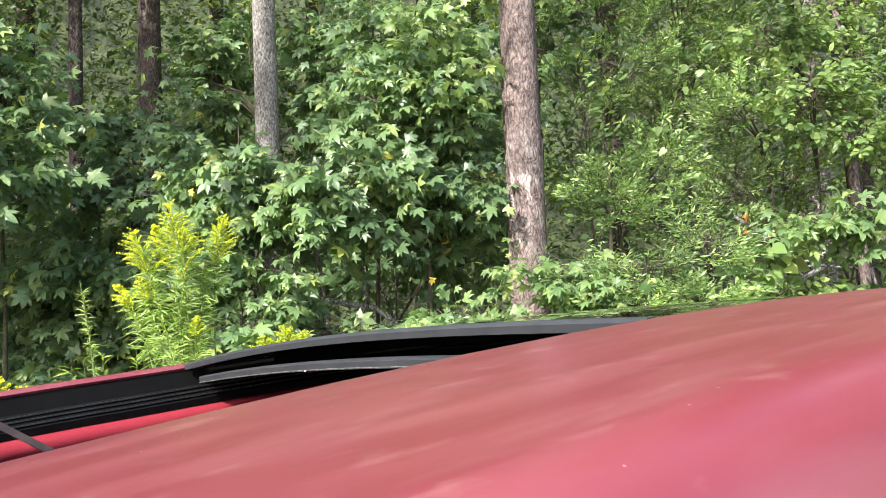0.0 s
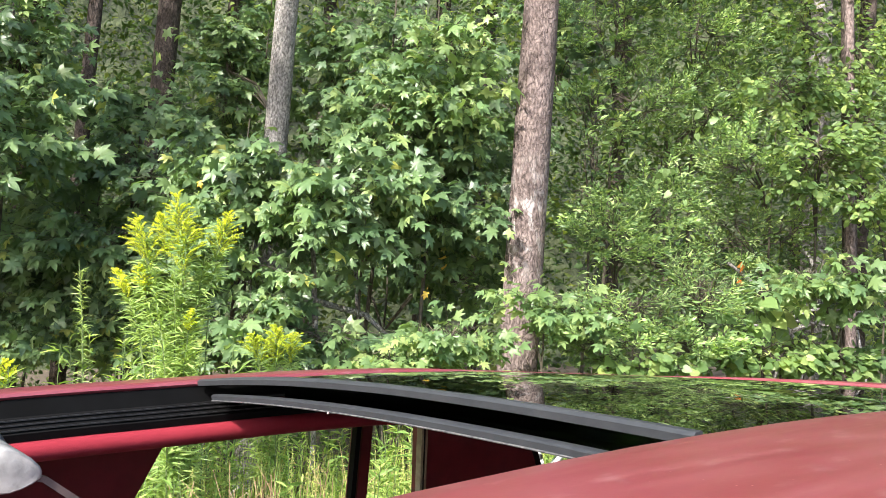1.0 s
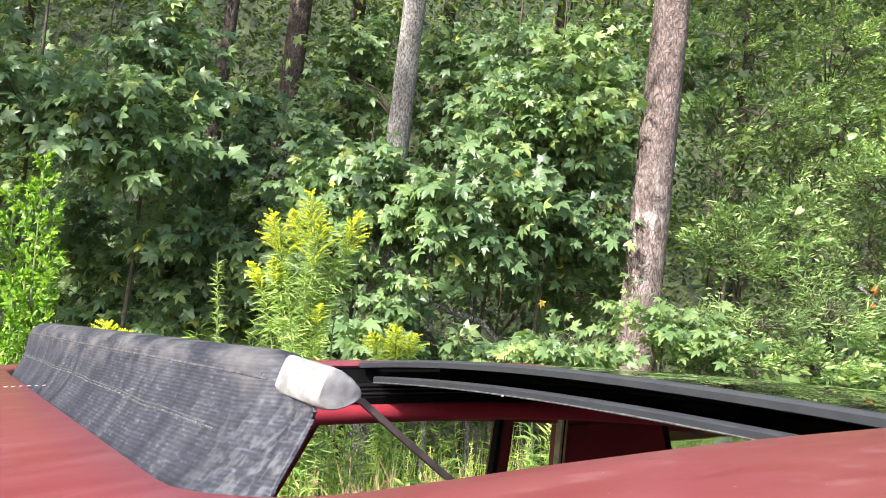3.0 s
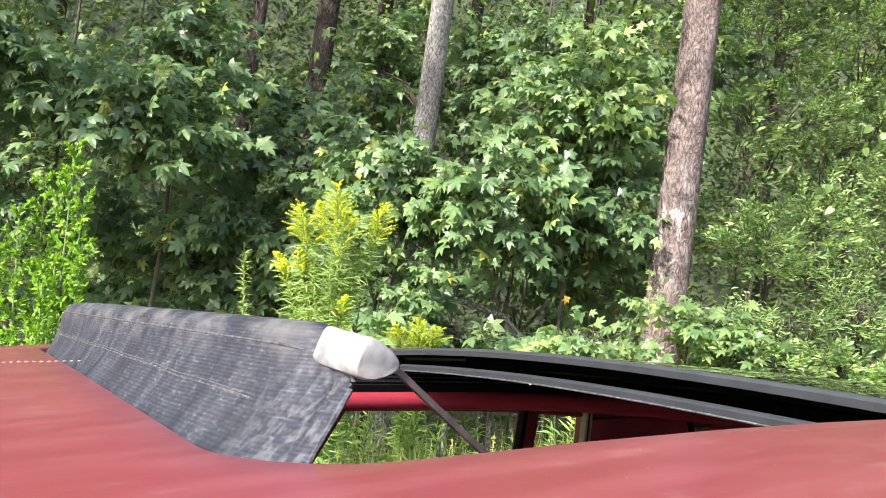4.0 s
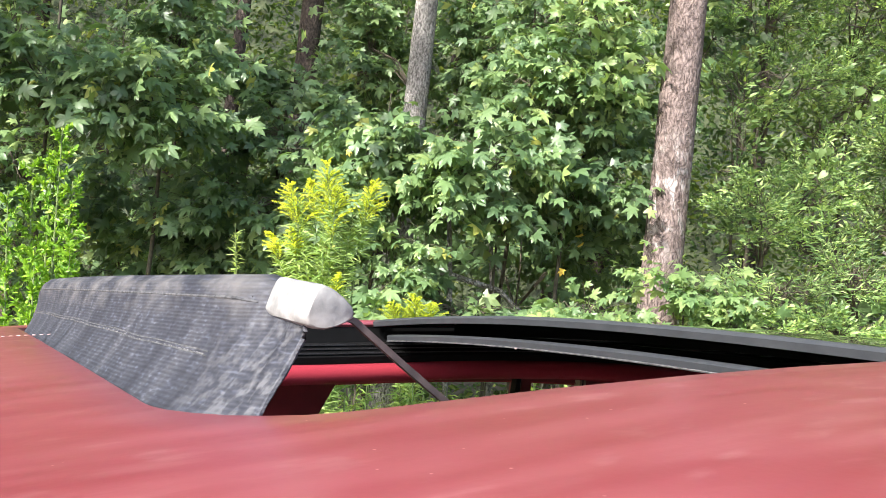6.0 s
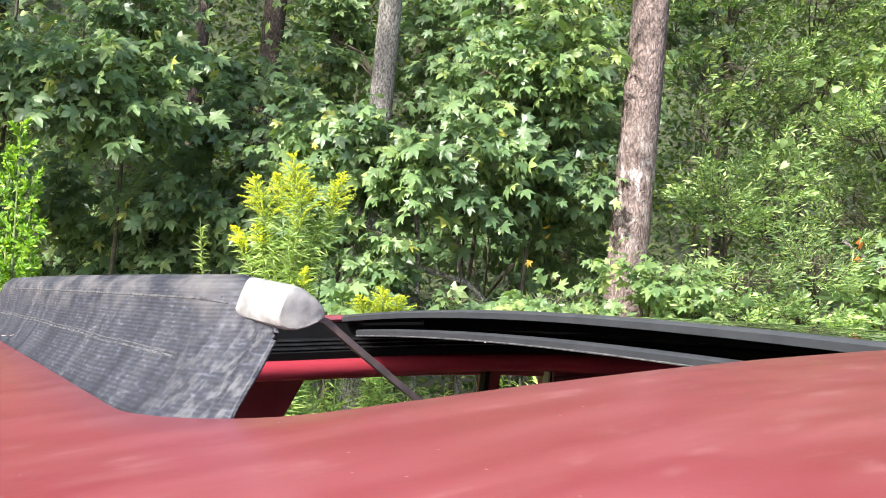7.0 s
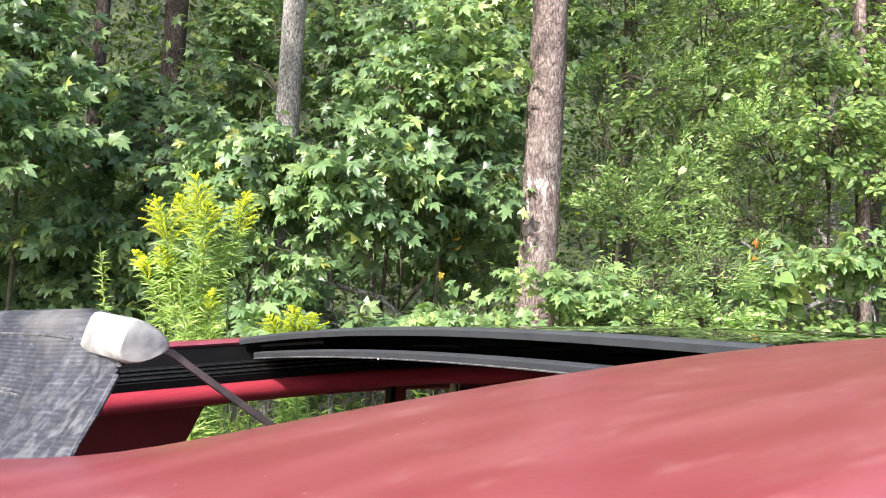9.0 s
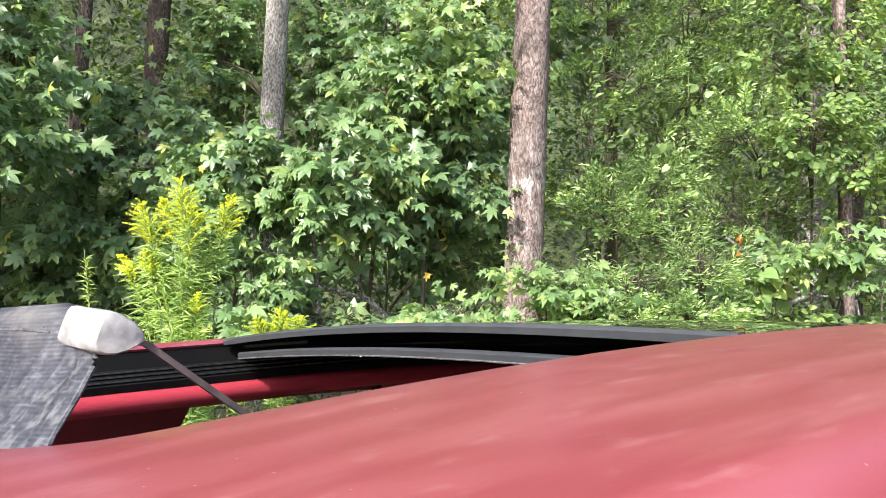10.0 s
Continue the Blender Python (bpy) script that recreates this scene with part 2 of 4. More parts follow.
TWIG = worn_material("twig_bark", (0.04, 0.034, 0.024), (0.085, 0.07, 0.048), 40, 0.9)
STEM = worn_material("green_stem", (0.10, 0.15, 0.05), (0.16, 0.2, 0.07), 30, 0.7)
SOIL = worn_material("leaf_litter_ground", (0.065, 0.05, 0.034), (0.13, 0.10, 0.07), 22, 0.95, 0.8, 0.03)


# ---- mesh helpers ----
CAR = Matrix.Translation((0.3, 0.4, 1.6)) @ Matrix.Rotation(radians(-3), 4, Vector((0.54464, 0.83867, 0))) @ Matrix.Translation((-0.3, -0.4, -1.6))


def grass_level(x, y):
    """The ground: it slopes with the car and flattens out far off."""
    ax = CAR.to_3x3() @ Vector((0, 0, 1))
    o = CAR @ Vector((0.6, 0.43, 0))
    plane = o.z - (ax.x * (x - o.x) + ax.y * (y - o.y)) / ax.z
    r = math.hypot(x - o.x, y - o.y)
    return plane * math.exp(-(r / 25) ** 2)


def shade_smooth(me, angle=40):
    me.polygons.foreach_set("use_smooth", [True] * len(me.polygons))
    me.set_sharp_from_angle(angle=radians(angle))


def part(name, bm, mat, parent=None, label="", smooth=True):
    me = bpy.data.meshes.new(name)
    bmesh.ops.recalc_face_normals(bm, faces=bm.faces[:])
    bm.to_mesh(me)
    bm.free()
    if smooth:
        shade_smooth(me)
    me.materials.append(mat)
    ob = new(name, me)
    ob.parent = parent
    if label:
        tagged(ob, label)
    return ob


def arrays(name, verts, tris, mat, parent=None, label="", smooth=False):
    """One mesh from numpy arrays of corners and triangles."""
    me = bpy.data.meshes.new(name)
    verts, tris = np.asarray(verts, np.float32), np.asarray(tris, np.int32)
    me.vertices.add(len(verts))
    me.vertices.foreach_set("co", verts.ravel())
    me.loops.add(tris.size)
    me.loops.foreach_set("vertex_index", tris.ravel())
    me.polygons.add(len(tris))
    me.polygons.foreach_set("loop_start", np.arange(0, tris.size, 3, dtype=np.int32))
    me.update(calc_edges=True)
    me.validate()
    if smooth:
        shade_smooth(me, 60)
    me.materials.append(mat)
    ob = new(name, me)
    ob.parent = parent
    if label:
        tagged(ob, label)
    return ob


def thing(name, label, category, group="", at=None):
    ob = new(name)
    ob.empty_display_size = 0.1
    if at is not None:
        ob.matrix_world = at
    return tagged(ob, label, category, group)


def box(bm, x0, x1, y0, y1, z0, z1, bevel=0.0):
    r = bmesh.ops.create_cube(bm, size=1.0, matrix=Matrix.Translation(((x0 + x1) / 2, (y0 + y1) / 2, (z0 + z1) / 2)) @ Matrix.Diagonal((x1 - x0, y1 - y0, z1 - z0, 1)))
    if bevel:
        es = {e for v in r["verts"] for e in v.link_edges}
        bmesh.ops.bevel(bm, geom=list(es), offset=bevel, segments=2, affect="EDGES", profile=0.5)


def strip(bm, rows, closed=False, caps=False):
    """Faces between rows of points; closed: each row is a ring."""
    vs = [[bm.verts.new(p) for p in row] for row in rows]
    n = len(rows[0])
    for a, b in zip(vs, vs[1:]):
        for i in range(n if closed else n - 1):
            j = (i + 1) % n
            bm.faces.new((a[i], a[j], b[j], b[i]))
    if caps:
        bm.faces.new(vs[0])
        bm.faces.new(vs[-1])
    return vs


def tube(bm, points, radii, sides=8):
    """A round bar along points."""
    rows = []
    for i, p in enumerate(points):
        p = Vector(p)
        d = (Vector(points[min(i + 1, len(points) - 1)]) - Vector(points[max(i - 1, 0)])).normalized()
        u = d.cross(Vector((0, 0, 1)) if abs(d.z) < 0.95 else Vector((1, 0, 0))).normalized()
        v = d.cross(u)
        r = radii[i] if isinstance(radii, (list, tuple)) else radii
        rows.append([p + r * (math.cos(a) * u + math.sin(a) * v) for a in (2 * math.pi * k / sides for k in range(sides))])
    strip(bm, rows, closed=True, caps=True)


def swept(bm, section, path, closed_section=True):
    """section(p): the ring of points at each path value."""
    strip(bm, [section(p) for p in path], closed=closed_section, caps=closed_section)


# ---- the car: shape of its roof ----
ROOF_TOP, HALF, MID = 1.600, 0.43, 0.43
FRONT_EDGE, GLASS_FRONT, GLASS_REAR = 0.0, 0.490, 1.50


def roof_z(x, y):
    lift = -0.08 * (x - 0.353) ** 2 if x < 1.0 else -0.0335 - 0.0985 * (x - 1.0) - 0.003 * (x - 1.0) ** 2
    d = abs(y - MID) - HALF
    side = 0.0112 * (1 - ((y - MID) / HALF) ** 2) if d < 0 else -0.004 * d - 0.22 * d * d
    sag = 0.0075 * min(1.0, max(0.0, (y - 0.35) / 0.51)) ** 2 * min(1.0, max(0.0, (x - 0.05) / 0.35)) * max(0.0, 1 - max(0.0, x - 0.52) / 0.4)
    return ROOF_TOP + lift + side - sag


def rounded_loop(x0, x1, y0, y1, r, n_side=16, n_corner=8, bow=0.0):
    """A rounded rectangle, as (x, y) points; bow: how far the front side swells forwards."""
    out = []
    sides = [((x0, y1 - r), (x0, y0 + r), (x0 + r, y0 + r), 180), ((x0 + r, y0), (x1 - r, y0), (x1 - r, y0 + r), 270),
             ((x1, y0 + r), (x1, y1 - r), (x1 - r, y1 - r), 0), ((x1 - r, y1), (x0 + r, y1), (x0 + r, y1 - r), 90)]
    for a, b, c, start in sides:
        for i in range(n_side):
            t = i / n_side
            out.append((a[0] + (b[0] - a[0]) * t, a[1] + (b[1] - a[1]) * t))
        for i in range(n_corner):
            g = radians(start + 90 * i / n_corner)
            out.append((c[0] + r * math.cos(g), c[1] + r * math.sin(g)))
    m = (y0 + y1) / 2
    return [(x - (bow * (1 - ((y - m) / (y1 - m)) ** 2) if x < x0 + r else 0), y) for x, y in out]


def roof_panel(car):
    bm = bmesh.new()
    inner = rounded_loop(FRONT_EDGE, GLASS_REAR + 0.006, 0.0, 0.86, 0.07, bow=0.014)
    outer = rounded_loop(-0.34, 2.45, -0.215, 1.075, 0.14)
    rows = [[(x, y, roof_z(x, y) - 0.0095) for x, y in rounded_loop(FRONT_EDGE - 0.004, GLASS_REAR + 0.010, -0.004, 0.864, 0.07, bow=0.014)],
            [(x, y, roof_z(x, y) - 0.006) for x, y in inner]]
    for lift, grow in ((-0.0018, 0.002), (0.0, 0.006)):
        rows.append([(x, y, roof_z(x, y) + lift) for x, y in rounded_loop(FRONT_EDGE - grow, GLASS_REAR + 0.006 + grow, -grow, 0.86 + grow, 0.07 + grow, bow=0.014)])
    start = rounded_loop(FRONT_EDGE - 0.006, GLASS_REAR + 0.012, -0.006, 0.866, 0.076, bow=0.014)
    for k in range(1, 13):
        t = k / 12
        ring = [(a[0] + (b[0] - a[0]) * t, a[1] + (b[1] - a[1]) * t) for a, b in zip(start, outer)]
        rows.append([(x, y, roof_z(x, y)) for x, y in ring])
    for grow, drop in ((0.014, 0.008), (0.024, 0.024), (0.030, 0.05), (0.034, 0.085)):
        ring = rounded_loop(-0.34 - grow, 2.45 + grow, -0.215 - grow, 1.075 + grow, 0.14 + grow)
        rows.append([(x, y, roof_z(min(max(x, -0.34), 2.45), min(max(y, -0.215), 1.075)) - drop) for x, y in ring])
    strip(bm, rows, closed=True)
    return part("roof_panel", bm, PAINT, car, "dusty faded red painted roof panel")


def glass_panel(car, name, x0, x1, y0, y1, sink, label, bow=0.0, thick=0.005, mat=None, lift=0.0):
    bm = bmesh.new()
    ny, nx = 28, 16
    top, low = [], []
    for i in range(nx + 1):
        x = x0 + (x1 - x0) * i / nx
        top.append([(x - bow * (1 - ((y - MID) / HALF) ** 2) * (1 - i / nx), y, roof_z(x, y) - sink + lift * far_side(y) ** 2) for y in np.linspace(y0, y1, ny)])
        low.append([(a, b, c - thick) for a, b, c in top[-1]])
    a = strip(bm, top)
    b = strip(bm, low)
    for p, q in ((a[0], b[0]), (a[-1], b[-1]), ([r[0] for r in a], [r[0] for r in b]), ([r[-1] for r in a], [r[-1] for r in b])):
        for i in range(len(p) - 1):
            bm.faces.new((p[i], p[i + 1], q[i + 1], q[i]))
    return part(name, bm, mat or DARK_GLASS, car, label)


def far_side(y):
    return min(1.0, max(0.0, (y - 0.35) / 0.51))


def edge_strip(car, name, x, y0, y1, sink, depth, high, mat, label, bow=0.0, skew=0.0, forward=0.0, lift=0.0):
    """A rubber edge that runs across the car: depth along the car, high in height."""
    def ring(y):
        xx = x - bow * (1 - ((y - MID) / HALF) ** 2)
        xx -= forward * far_side(y)
        z = roof_z(xx, y) - sink + lift * far_side(y) ** 2
        depth_here = depth + forward * far_side(y)
        return [(xx, y, z - high), (xx - 0.001, y, z - high * 0.3), (xx + 0.002, y, z), (xx + depth_here, y, z + skew), (xx + depth_here, y, z - high)]
    bm = bmesh.new()
    swept(bm, ring, np.linspace(y0, y1, 32))
    return part(name, bm, mat, car, label)


def side_track(car, far):
    """The black guide rail along one side of the opening, with three thin ribs."""
    def at(y):
        return 0.86 - y if not far else y
    bm = bmesh.new()
    xs = np.linspace(-0.01, 1.46, 30)
    sec = [(0.874, -0.010), (0.863, -0.010), (0.863, -0.033), (0.854, -0.035), (0.838, -0.052), (0.842, -0.062), (0.872, -0.062)]
    swept(bm, lambda x: [(x, at(y), roof_z(x, 0.86) + z) for y, z in sec], xs)
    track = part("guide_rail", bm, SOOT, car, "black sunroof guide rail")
    for y, z in ((0.853, -0.0365), (0.848, -0.042), (0.842, -0.048)):
        bm = bmesh.new()
        swept(bm, lambda x: [(x, at(y - 0.004), roof_z(x, 0.86) + z), (x, at(y - 0.004), roof_z(x, 0.86) + z + 0.0016), (x, at(y + 0.004), roof_z(x, 0.86) + z + 0.0016), (x, at(y + 0.004), roof_z(x, 0.86) + z)], xs)
        part("rail_rib", bm, BLACK, track)


def headliner(car):
    """Padded fabric round the opening, seen from above as a rounded rim."""
    bm = bmesh.new()
    rows = []
    sec = [(0.010, -0.062), (0.003, -0.064), (-0.004, -0.069), (-0.007, -0.077), (-0.005, -0.085), (0.002, -0.090), (0.02, -0.093), (0.09, -0.095), (0.20, -0.104), (0.222, -0.118)]
    for grow, z in sec:
        ring = rounded_loop(0.02 - grow, 1.40 + 2.6 * max(grow, 0), 0.02 - grow, 0.84 + grow, 0.07 + max(grow, -0.02), bow=0.01)
        rows.append([(x, y, roof_z(min(x, 2.3), min(max(y, 0.0), 0.86)) + z) for x, y in ring])
    strip(bm, rows, closed=True)
    return part("headliner", bm, LINER, car, "red fabric headliner with a rounded rim")


def wind_deflector(car):
    """Pop-up mesh wind deflector along the front edge of the opening."""
    frame_ob = new("wind_deflector")
    frame_ob.parent = car
    tagged(frame_ob, "raised black mesh wind deflector")
    y0, y1 = 0.052, 0.845

    def bar(y):
        t = (y - MID) / HALF
        end = max(0.0, (y - 0.70) / 0.145)
        return 0.046 - 0.011 * t - 0.016 * (1 - t * t), 1.627 + 0.002 * (1 - t * t) - 0.009 * end ** 2.5
    # bar under the cloth
    bm = bmesh.new()
    sec = [(-0.012, 0.0), (-0.013, 0.010), (-0.008, 0.0145), (0.010, 0.013), (0.014, 0.008), (0.012, 0.0)]
    swept(bm, lambda y: [(bar(y)[0] + a, y, bar(y)[1] + b) for a, b in sec], np.linspace(y0 + 0.01, y1 - 0.03, 40))
    part("deflector_bar", bm, BLACK, frame_ob)
    # cloth: over the bar and down to the front edge, gathered at its free end
    rnd = random.Random(4)
    folds = [(rnd.uniform(y0, y1), rnd.uniform(0.012, 0.034), rnd.uniform(-1, 1)) for _ in range(34)]
    bm = bmesh.new()
    rows = []
    ys = list(np.linspace(y0 - 0.030, 0.13, 54)) + list(np.linspace(0.136, y1, 110))
    for y in ys:
        bx, bz = bar(max(y, 0.032))
        t = (y - MID) / HALF
        near = max(0.0, 1 - (y - (y0 - 0.030)) / 0.05)
        gather = max(0.0, 1 - (y - (y0 - 0.030)) / 0.075)
        far = max(0.0, (y - 0.69) / (y1 - 0.69))
        fx = -0.014 * (1 - t * t) + 0.004 + 0.019 * near ** 2
        fz = roof_z(fx, y) - 0.010
        thin = 1 - 0.36 * min(1.0, 2.0 * near)
        tuck = 1 - 0.5 * min(1.0, max(0.0, (0.066 - y) / 0.02))
        top_y = max(y, 0.032) - 0.028 * far ** 2
        over = [(bx + 0.0145 * thin, bz + 0.003), (bx + 0.014 * thin, bz + 0.0095), (bx + 0.010 * thin, bz + 0.0168 * thin), (bx + 0.002, bz + 0.0190 * thin), (bx - 0.0080 * thin * tuck, bz + 0.0188 * thin), (bx - 0.0132 * thin * tuck, bz + 0.0150 * thin), (bx - 0.0156 * thin * tuck, bz + 0.0088 * thin)]
        row = [(a, top_y, b) for a, b in over]
        for k in range(1, 17):
            s = k / 16
            a = over[-1][0] + (fx - over[-1][0]) * s
            b = over[-1][1] + (fz - over[-1][1]) * s
            wave = sum(h * math.exp(-((y + 0.02 * s - c) / w) ** 2) for c, w, h in folds) * 0.0017 * math.sin(math.pi * s)
            wave += 0.0016 * gather ** 1.5 * math.sin(2 * math.pi * (y / 0.0125 + 0.9 * s)) * math.sin(math.pi * min(1, s * 1.15 + 0.05))
            slack = 0.010 * math.sin(math.pi * s) * (0.6 - 0.5 * near)
            yy = top_y + (y - top_y) * min(1, 8 * s) if far == 0 else top_y + (y - top_y) * s
            row.append((a + slack * 0.7 + wave + 0.010 * near * min(1, 4 * s) * (1 - s) ** 2, yy - 0.012 * near * near * s + 0.005 * near * math.sin(math.pi * s), b - slack * 0.15))
        rows.append(row)
    strip(bm, rows)
    cloth = part("mesh_cloth", bm, CLOTH, frame_ob, "dusty black woven mesh with seams")
    mod = cloth.modifiers.new("thickness", "SOLIDIFY")
    mod.thickness, mod.offset = 0.0012, 1

    # seams: a flattened ridge of dusty cloth, with short stitches on the lower pair
    def seam(u, v, first, size):
        bm = bmesh.new()
        pts = [Vector(row[u]).lerp(Vector(row[u + 1]), v) + Vector((-0.0009, 0, 0.0003)) for row in rows[first:]]
        tube(bm, pts, [size * (0.8 + 0.5 * abs(noise.noise((p.y * 60, u, 0)))) for p in pts], 6)
        return part("seam", bm, DUSTY, frame_ob, "pale dusty seam")
    seam(6, 0.0, 18, 0.0010)
    seam(13, 0.2, 26, 0.0006)
    seam(13, 0.75, 26, 0.0006)
    bm = bmesh.new()
    for row in rows[28::2]:
        p = Vector(row[13]).lerp(Vector(row[14]), 0.48)
        box(bm, p.x - 0.0018, p.x - 0.0009, p.y, p.y + 0.0028, p.z - 0.0004, p.z + 0.0003)
    part("stitching", bm, THREAD, frame_ob)
    # rolled hem down the free end
    bm = bmesh.new()
    hem = [Vector(p) + Vector((-0.0004, -0.0006, 0)) for p in rows[0][6:]]
    tube(bm, hem, [0.0013 + 0.0005 * noise.noise((p.z * 300, 1, 0)) for p in hem], 6)
    part("hem", bm, CLOTH, frame_ob, "frayed hem")
    # white end caps and spring arms
    section = [(-0.0104, 0.0024), (-0.0092, 0.0058), (-0.0076, 0.0100), (-0.0056, 0.0140), (-0.0040, 0.0155), (-0.0016, 0.0157), (0.0030, 0.0138), (0.0080, 0.0102), (0.0112, 0.0066), (0.0121, 0.0042), (0.0118, 0.0018), (0.0085, -0.0002), (0.0040, -0.0020), (-0.0010, -0.0030), (-0.0060, -0.0026), (-0.0094, -0.0006)]
    for y, way in ((0.0140, 1), (y1 - 0.016, -1)):
        bx, bz = bar(y)
        bz -= 0.010 if way < 0 else 0.0
        bm = bmesh.new()
        rings = []
        for dy, g in ((0, 0.88), (0.0006, 0.95), (0.0022, 1.0), (0.014, 1.01), (0.028, 1.01), (0.0395, 1.03), (0.0405, 0.98)):
            q = dy / 0.032
            rings.append([(bx - 0.0026 * q + g * a, y + way * dy, bz + 0.0026 * q + 0.005 + g * (b - 0.005)) for a, b in section])
        strip(bm, rings, closed=True, caps=True)
        part("end_cap", bm, WHITE, frame_ob, "scuffed white plastic end cap")
        bm = bmesh.new()
        yy = y + way * 0.005
        pts = [(bx + 0.006, yy, bz + 0.003), (bx + 0.0135, yy, bz + 0.0005), (bx + 0.020, yy, bz - 0.005), (bx + 0.034, yy, bz - 0.0165), (bx + 0.052, yy, bz - 0.031), (bx + 0.070, yy, bz - 0.045), (bx + 0.12, yy + way * 0.004, bz - 0.068)]
        rows2 = [[(x - 0.0010, yb - 0.0016, z - 0.0010), (x + 0.0010, yb - 0.0016, z + 0.0010), (x + 0.0010, yb + 0.0016, z + 0.0010), (x - 0.0010, yb + 0.0016, z - 0.0010)] for x, yb, z in pts]
        strip(bm, rows2, closed=True, caps=True)
        part("spring_arm", bm, ARM, frame_ob, "thin dark brown spring arm")


def side_points(z):
    """How far the flank stands out at a height, from the roof's outer edge."""
    table = [(0.25, 0.10), (0.45, 0.17), (0.75, 0.19), (0.98, 0.155), (1.05, 0.14), (1.46, 0.005), (1.52, -0.01)]
    return float(np.interp(z, [a for a, _ in table], [b for _, b in table]))


def car_body(car):
    Y0, Y1 = -0.215, 1.075
    for way, edge in ((-1, Y0), (1, Y1)):
        # flank from sill to belt line
        bm = bmesh.new()
        rows = []
        for z in (0.30, 0.36, 0.5, 0.62, 0.78, 0.92, 0.99, 1.02):
            rows.append([(x, edge + way * (side_points(z) - 0.10 * max(0, (abs(x - 0.75) - 1.6)) ** 2), z) for x in np.linspace(-1.9, 2.75, 40)])
        strip(bm, rows)
        flank = part("flank", bm, PAINT, car, "red painted flank")
        mod = flank.modifiers.new("thickness", "SOLIDIFY")
        mod.thickness = 0.04
        # pillars: (bottom x, top x, width below, width above)
        for nm, xb, xt, wb, wt, mat in (("a_pillar", -0.75, 0.30, 1.02, 0.20, TRIM), ("b_pillar", 0.905, 0.872, 0.032, 0.030, TRIM), ("c_pillar", 1.098, 1.022, 0.462, 0.284, TRIM), ("d_pillar", 2.36, 1.95, 0.2, 0.4, TRIM)):
            bm = bmesh.new()
            rows = []
            for s in np.linspace(0, 1, 7):
                z = 1.01 + (roof_z(xt + wt / 2, edge) - 0.095 - 1.01) * s
                x, w = xb + (xt - xb) * s, wb + (wt - wb) * s
                y = edge + way * (side_points(z) - 0.012)
                rows.append([(x, y, z), (x + w, y, z), (x + w - 0.004, y - way * 0.035, z), (x + 0.004, y - way * 0.035, z)])
            strip(bm, rows, closed=True, caps=True)
            part(nm, bm, mat, car, "dark red trimmed pillar")
        bm = bmesh.new()
        box(bm, 1.37, 2.05, min(edge, edge - way * 0.06), max(edge, edge - way * 0.06), 0.9, 1.285, 0.012)
        part("quarter_trim", bm, TRIM, car)
        # pane of the rear quarter window
        bm = bmesh.new()
        rows = []
        for s in np.linspace(0, 1, 5):
            z = 1.02 + 0.40 * s
            y = edge + way * (side_points(z) - 0.004)
            rows.append([(x, y, z) for x in np.linspace(1.42 - 0.25 * s, 2.34 - 0.3 * s, 6)])
        strip(bm, rows)
        pane = part("quarter_glass", bm, CLEAR_GLASS, car, "clear rear quarter window")
        pane.modifiers.new("thickness", "SOLIDIFY").thickness = 0.004
        pane.visible_shadow = False
        # cant rail over the windows
        bm = bmesh.new()
        swept(bm, lambda x: [(x, edge + way * 0.018, roof_z(x, edge) - 0.07), (x, edge + way * 0.016, roof_z(x, edge) - 0.100), (x, edge - way * 0.03, roof_z(x, edge) - 0.103), (x, edge - way * 0.03, roof_z(x, edge) - 0.075)], np.linspace(-0.3, 2.3, 24))
        part("cant_rail", bm, TRIM, car)
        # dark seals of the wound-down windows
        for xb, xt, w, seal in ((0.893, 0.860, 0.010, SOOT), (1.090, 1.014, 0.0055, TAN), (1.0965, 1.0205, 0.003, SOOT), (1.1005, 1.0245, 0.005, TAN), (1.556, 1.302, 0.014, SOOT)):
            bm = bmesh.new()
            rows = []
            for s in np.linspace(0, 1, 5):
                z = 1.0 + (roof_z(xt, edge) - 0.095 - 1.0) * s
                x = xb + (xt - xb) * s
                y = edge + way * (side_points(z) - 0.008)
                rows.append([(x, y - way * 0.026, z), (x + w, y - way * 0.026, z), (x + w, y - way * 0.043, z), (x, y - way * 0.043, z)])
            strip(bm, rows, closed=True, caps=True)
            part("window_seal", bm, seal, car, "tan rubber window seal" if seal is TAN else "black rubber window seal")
    # bonnet, windscreen, tail
    bm = bmesh.new()
    rows = []
    for x, z in ((-2.05, 0.35), (-2.1, 0.6), (-2.02, 0.85), (-1.8, 0.93), (-1.3, 1.0), (-0.85, 1.05)):
        rows.append([(x + 0.18 * ((y - MID) / 0.8) ** 2, y, z - 0.05 * ((y - MID) / 0.8) ** 2) for y in np.linspace(Y0 - 0.13, Y1 + 0.13, 15)])
    strip(bm, rows)
    part("bonnet", bm, PAINT, car, "red painted bonnet").modifiers.new("thickness", "SOLIDIFY").thickness = 0.03
    bm = bmesh.new()
    rows = []
    for s in np.linspace(0, 1, 6):
        x, half = -0.86 + 0.52 * s, 0.76 - 0.12 * s
        z = 1.04 + (1.535 - 1.04) * s
        rows.append([(x + 0.08 * ((y - MID) / half) ** 2 * (1 - s * 0.6), y, z - 0.02 * ((y - MID) / half) ** 2 * s) for y in np.linspace(MID - half, MID + half, 15)])
    strip(bm, rows)
    pane = part("windscreen", bm, CLEAR_GLASS, car, "clear windscreen")
    pane.modifiers.new("thickness", "SOLIDIFY").thickness = 0.005
    pane.visible_shadow = False
    bm = bmesh.new()
    rows = []
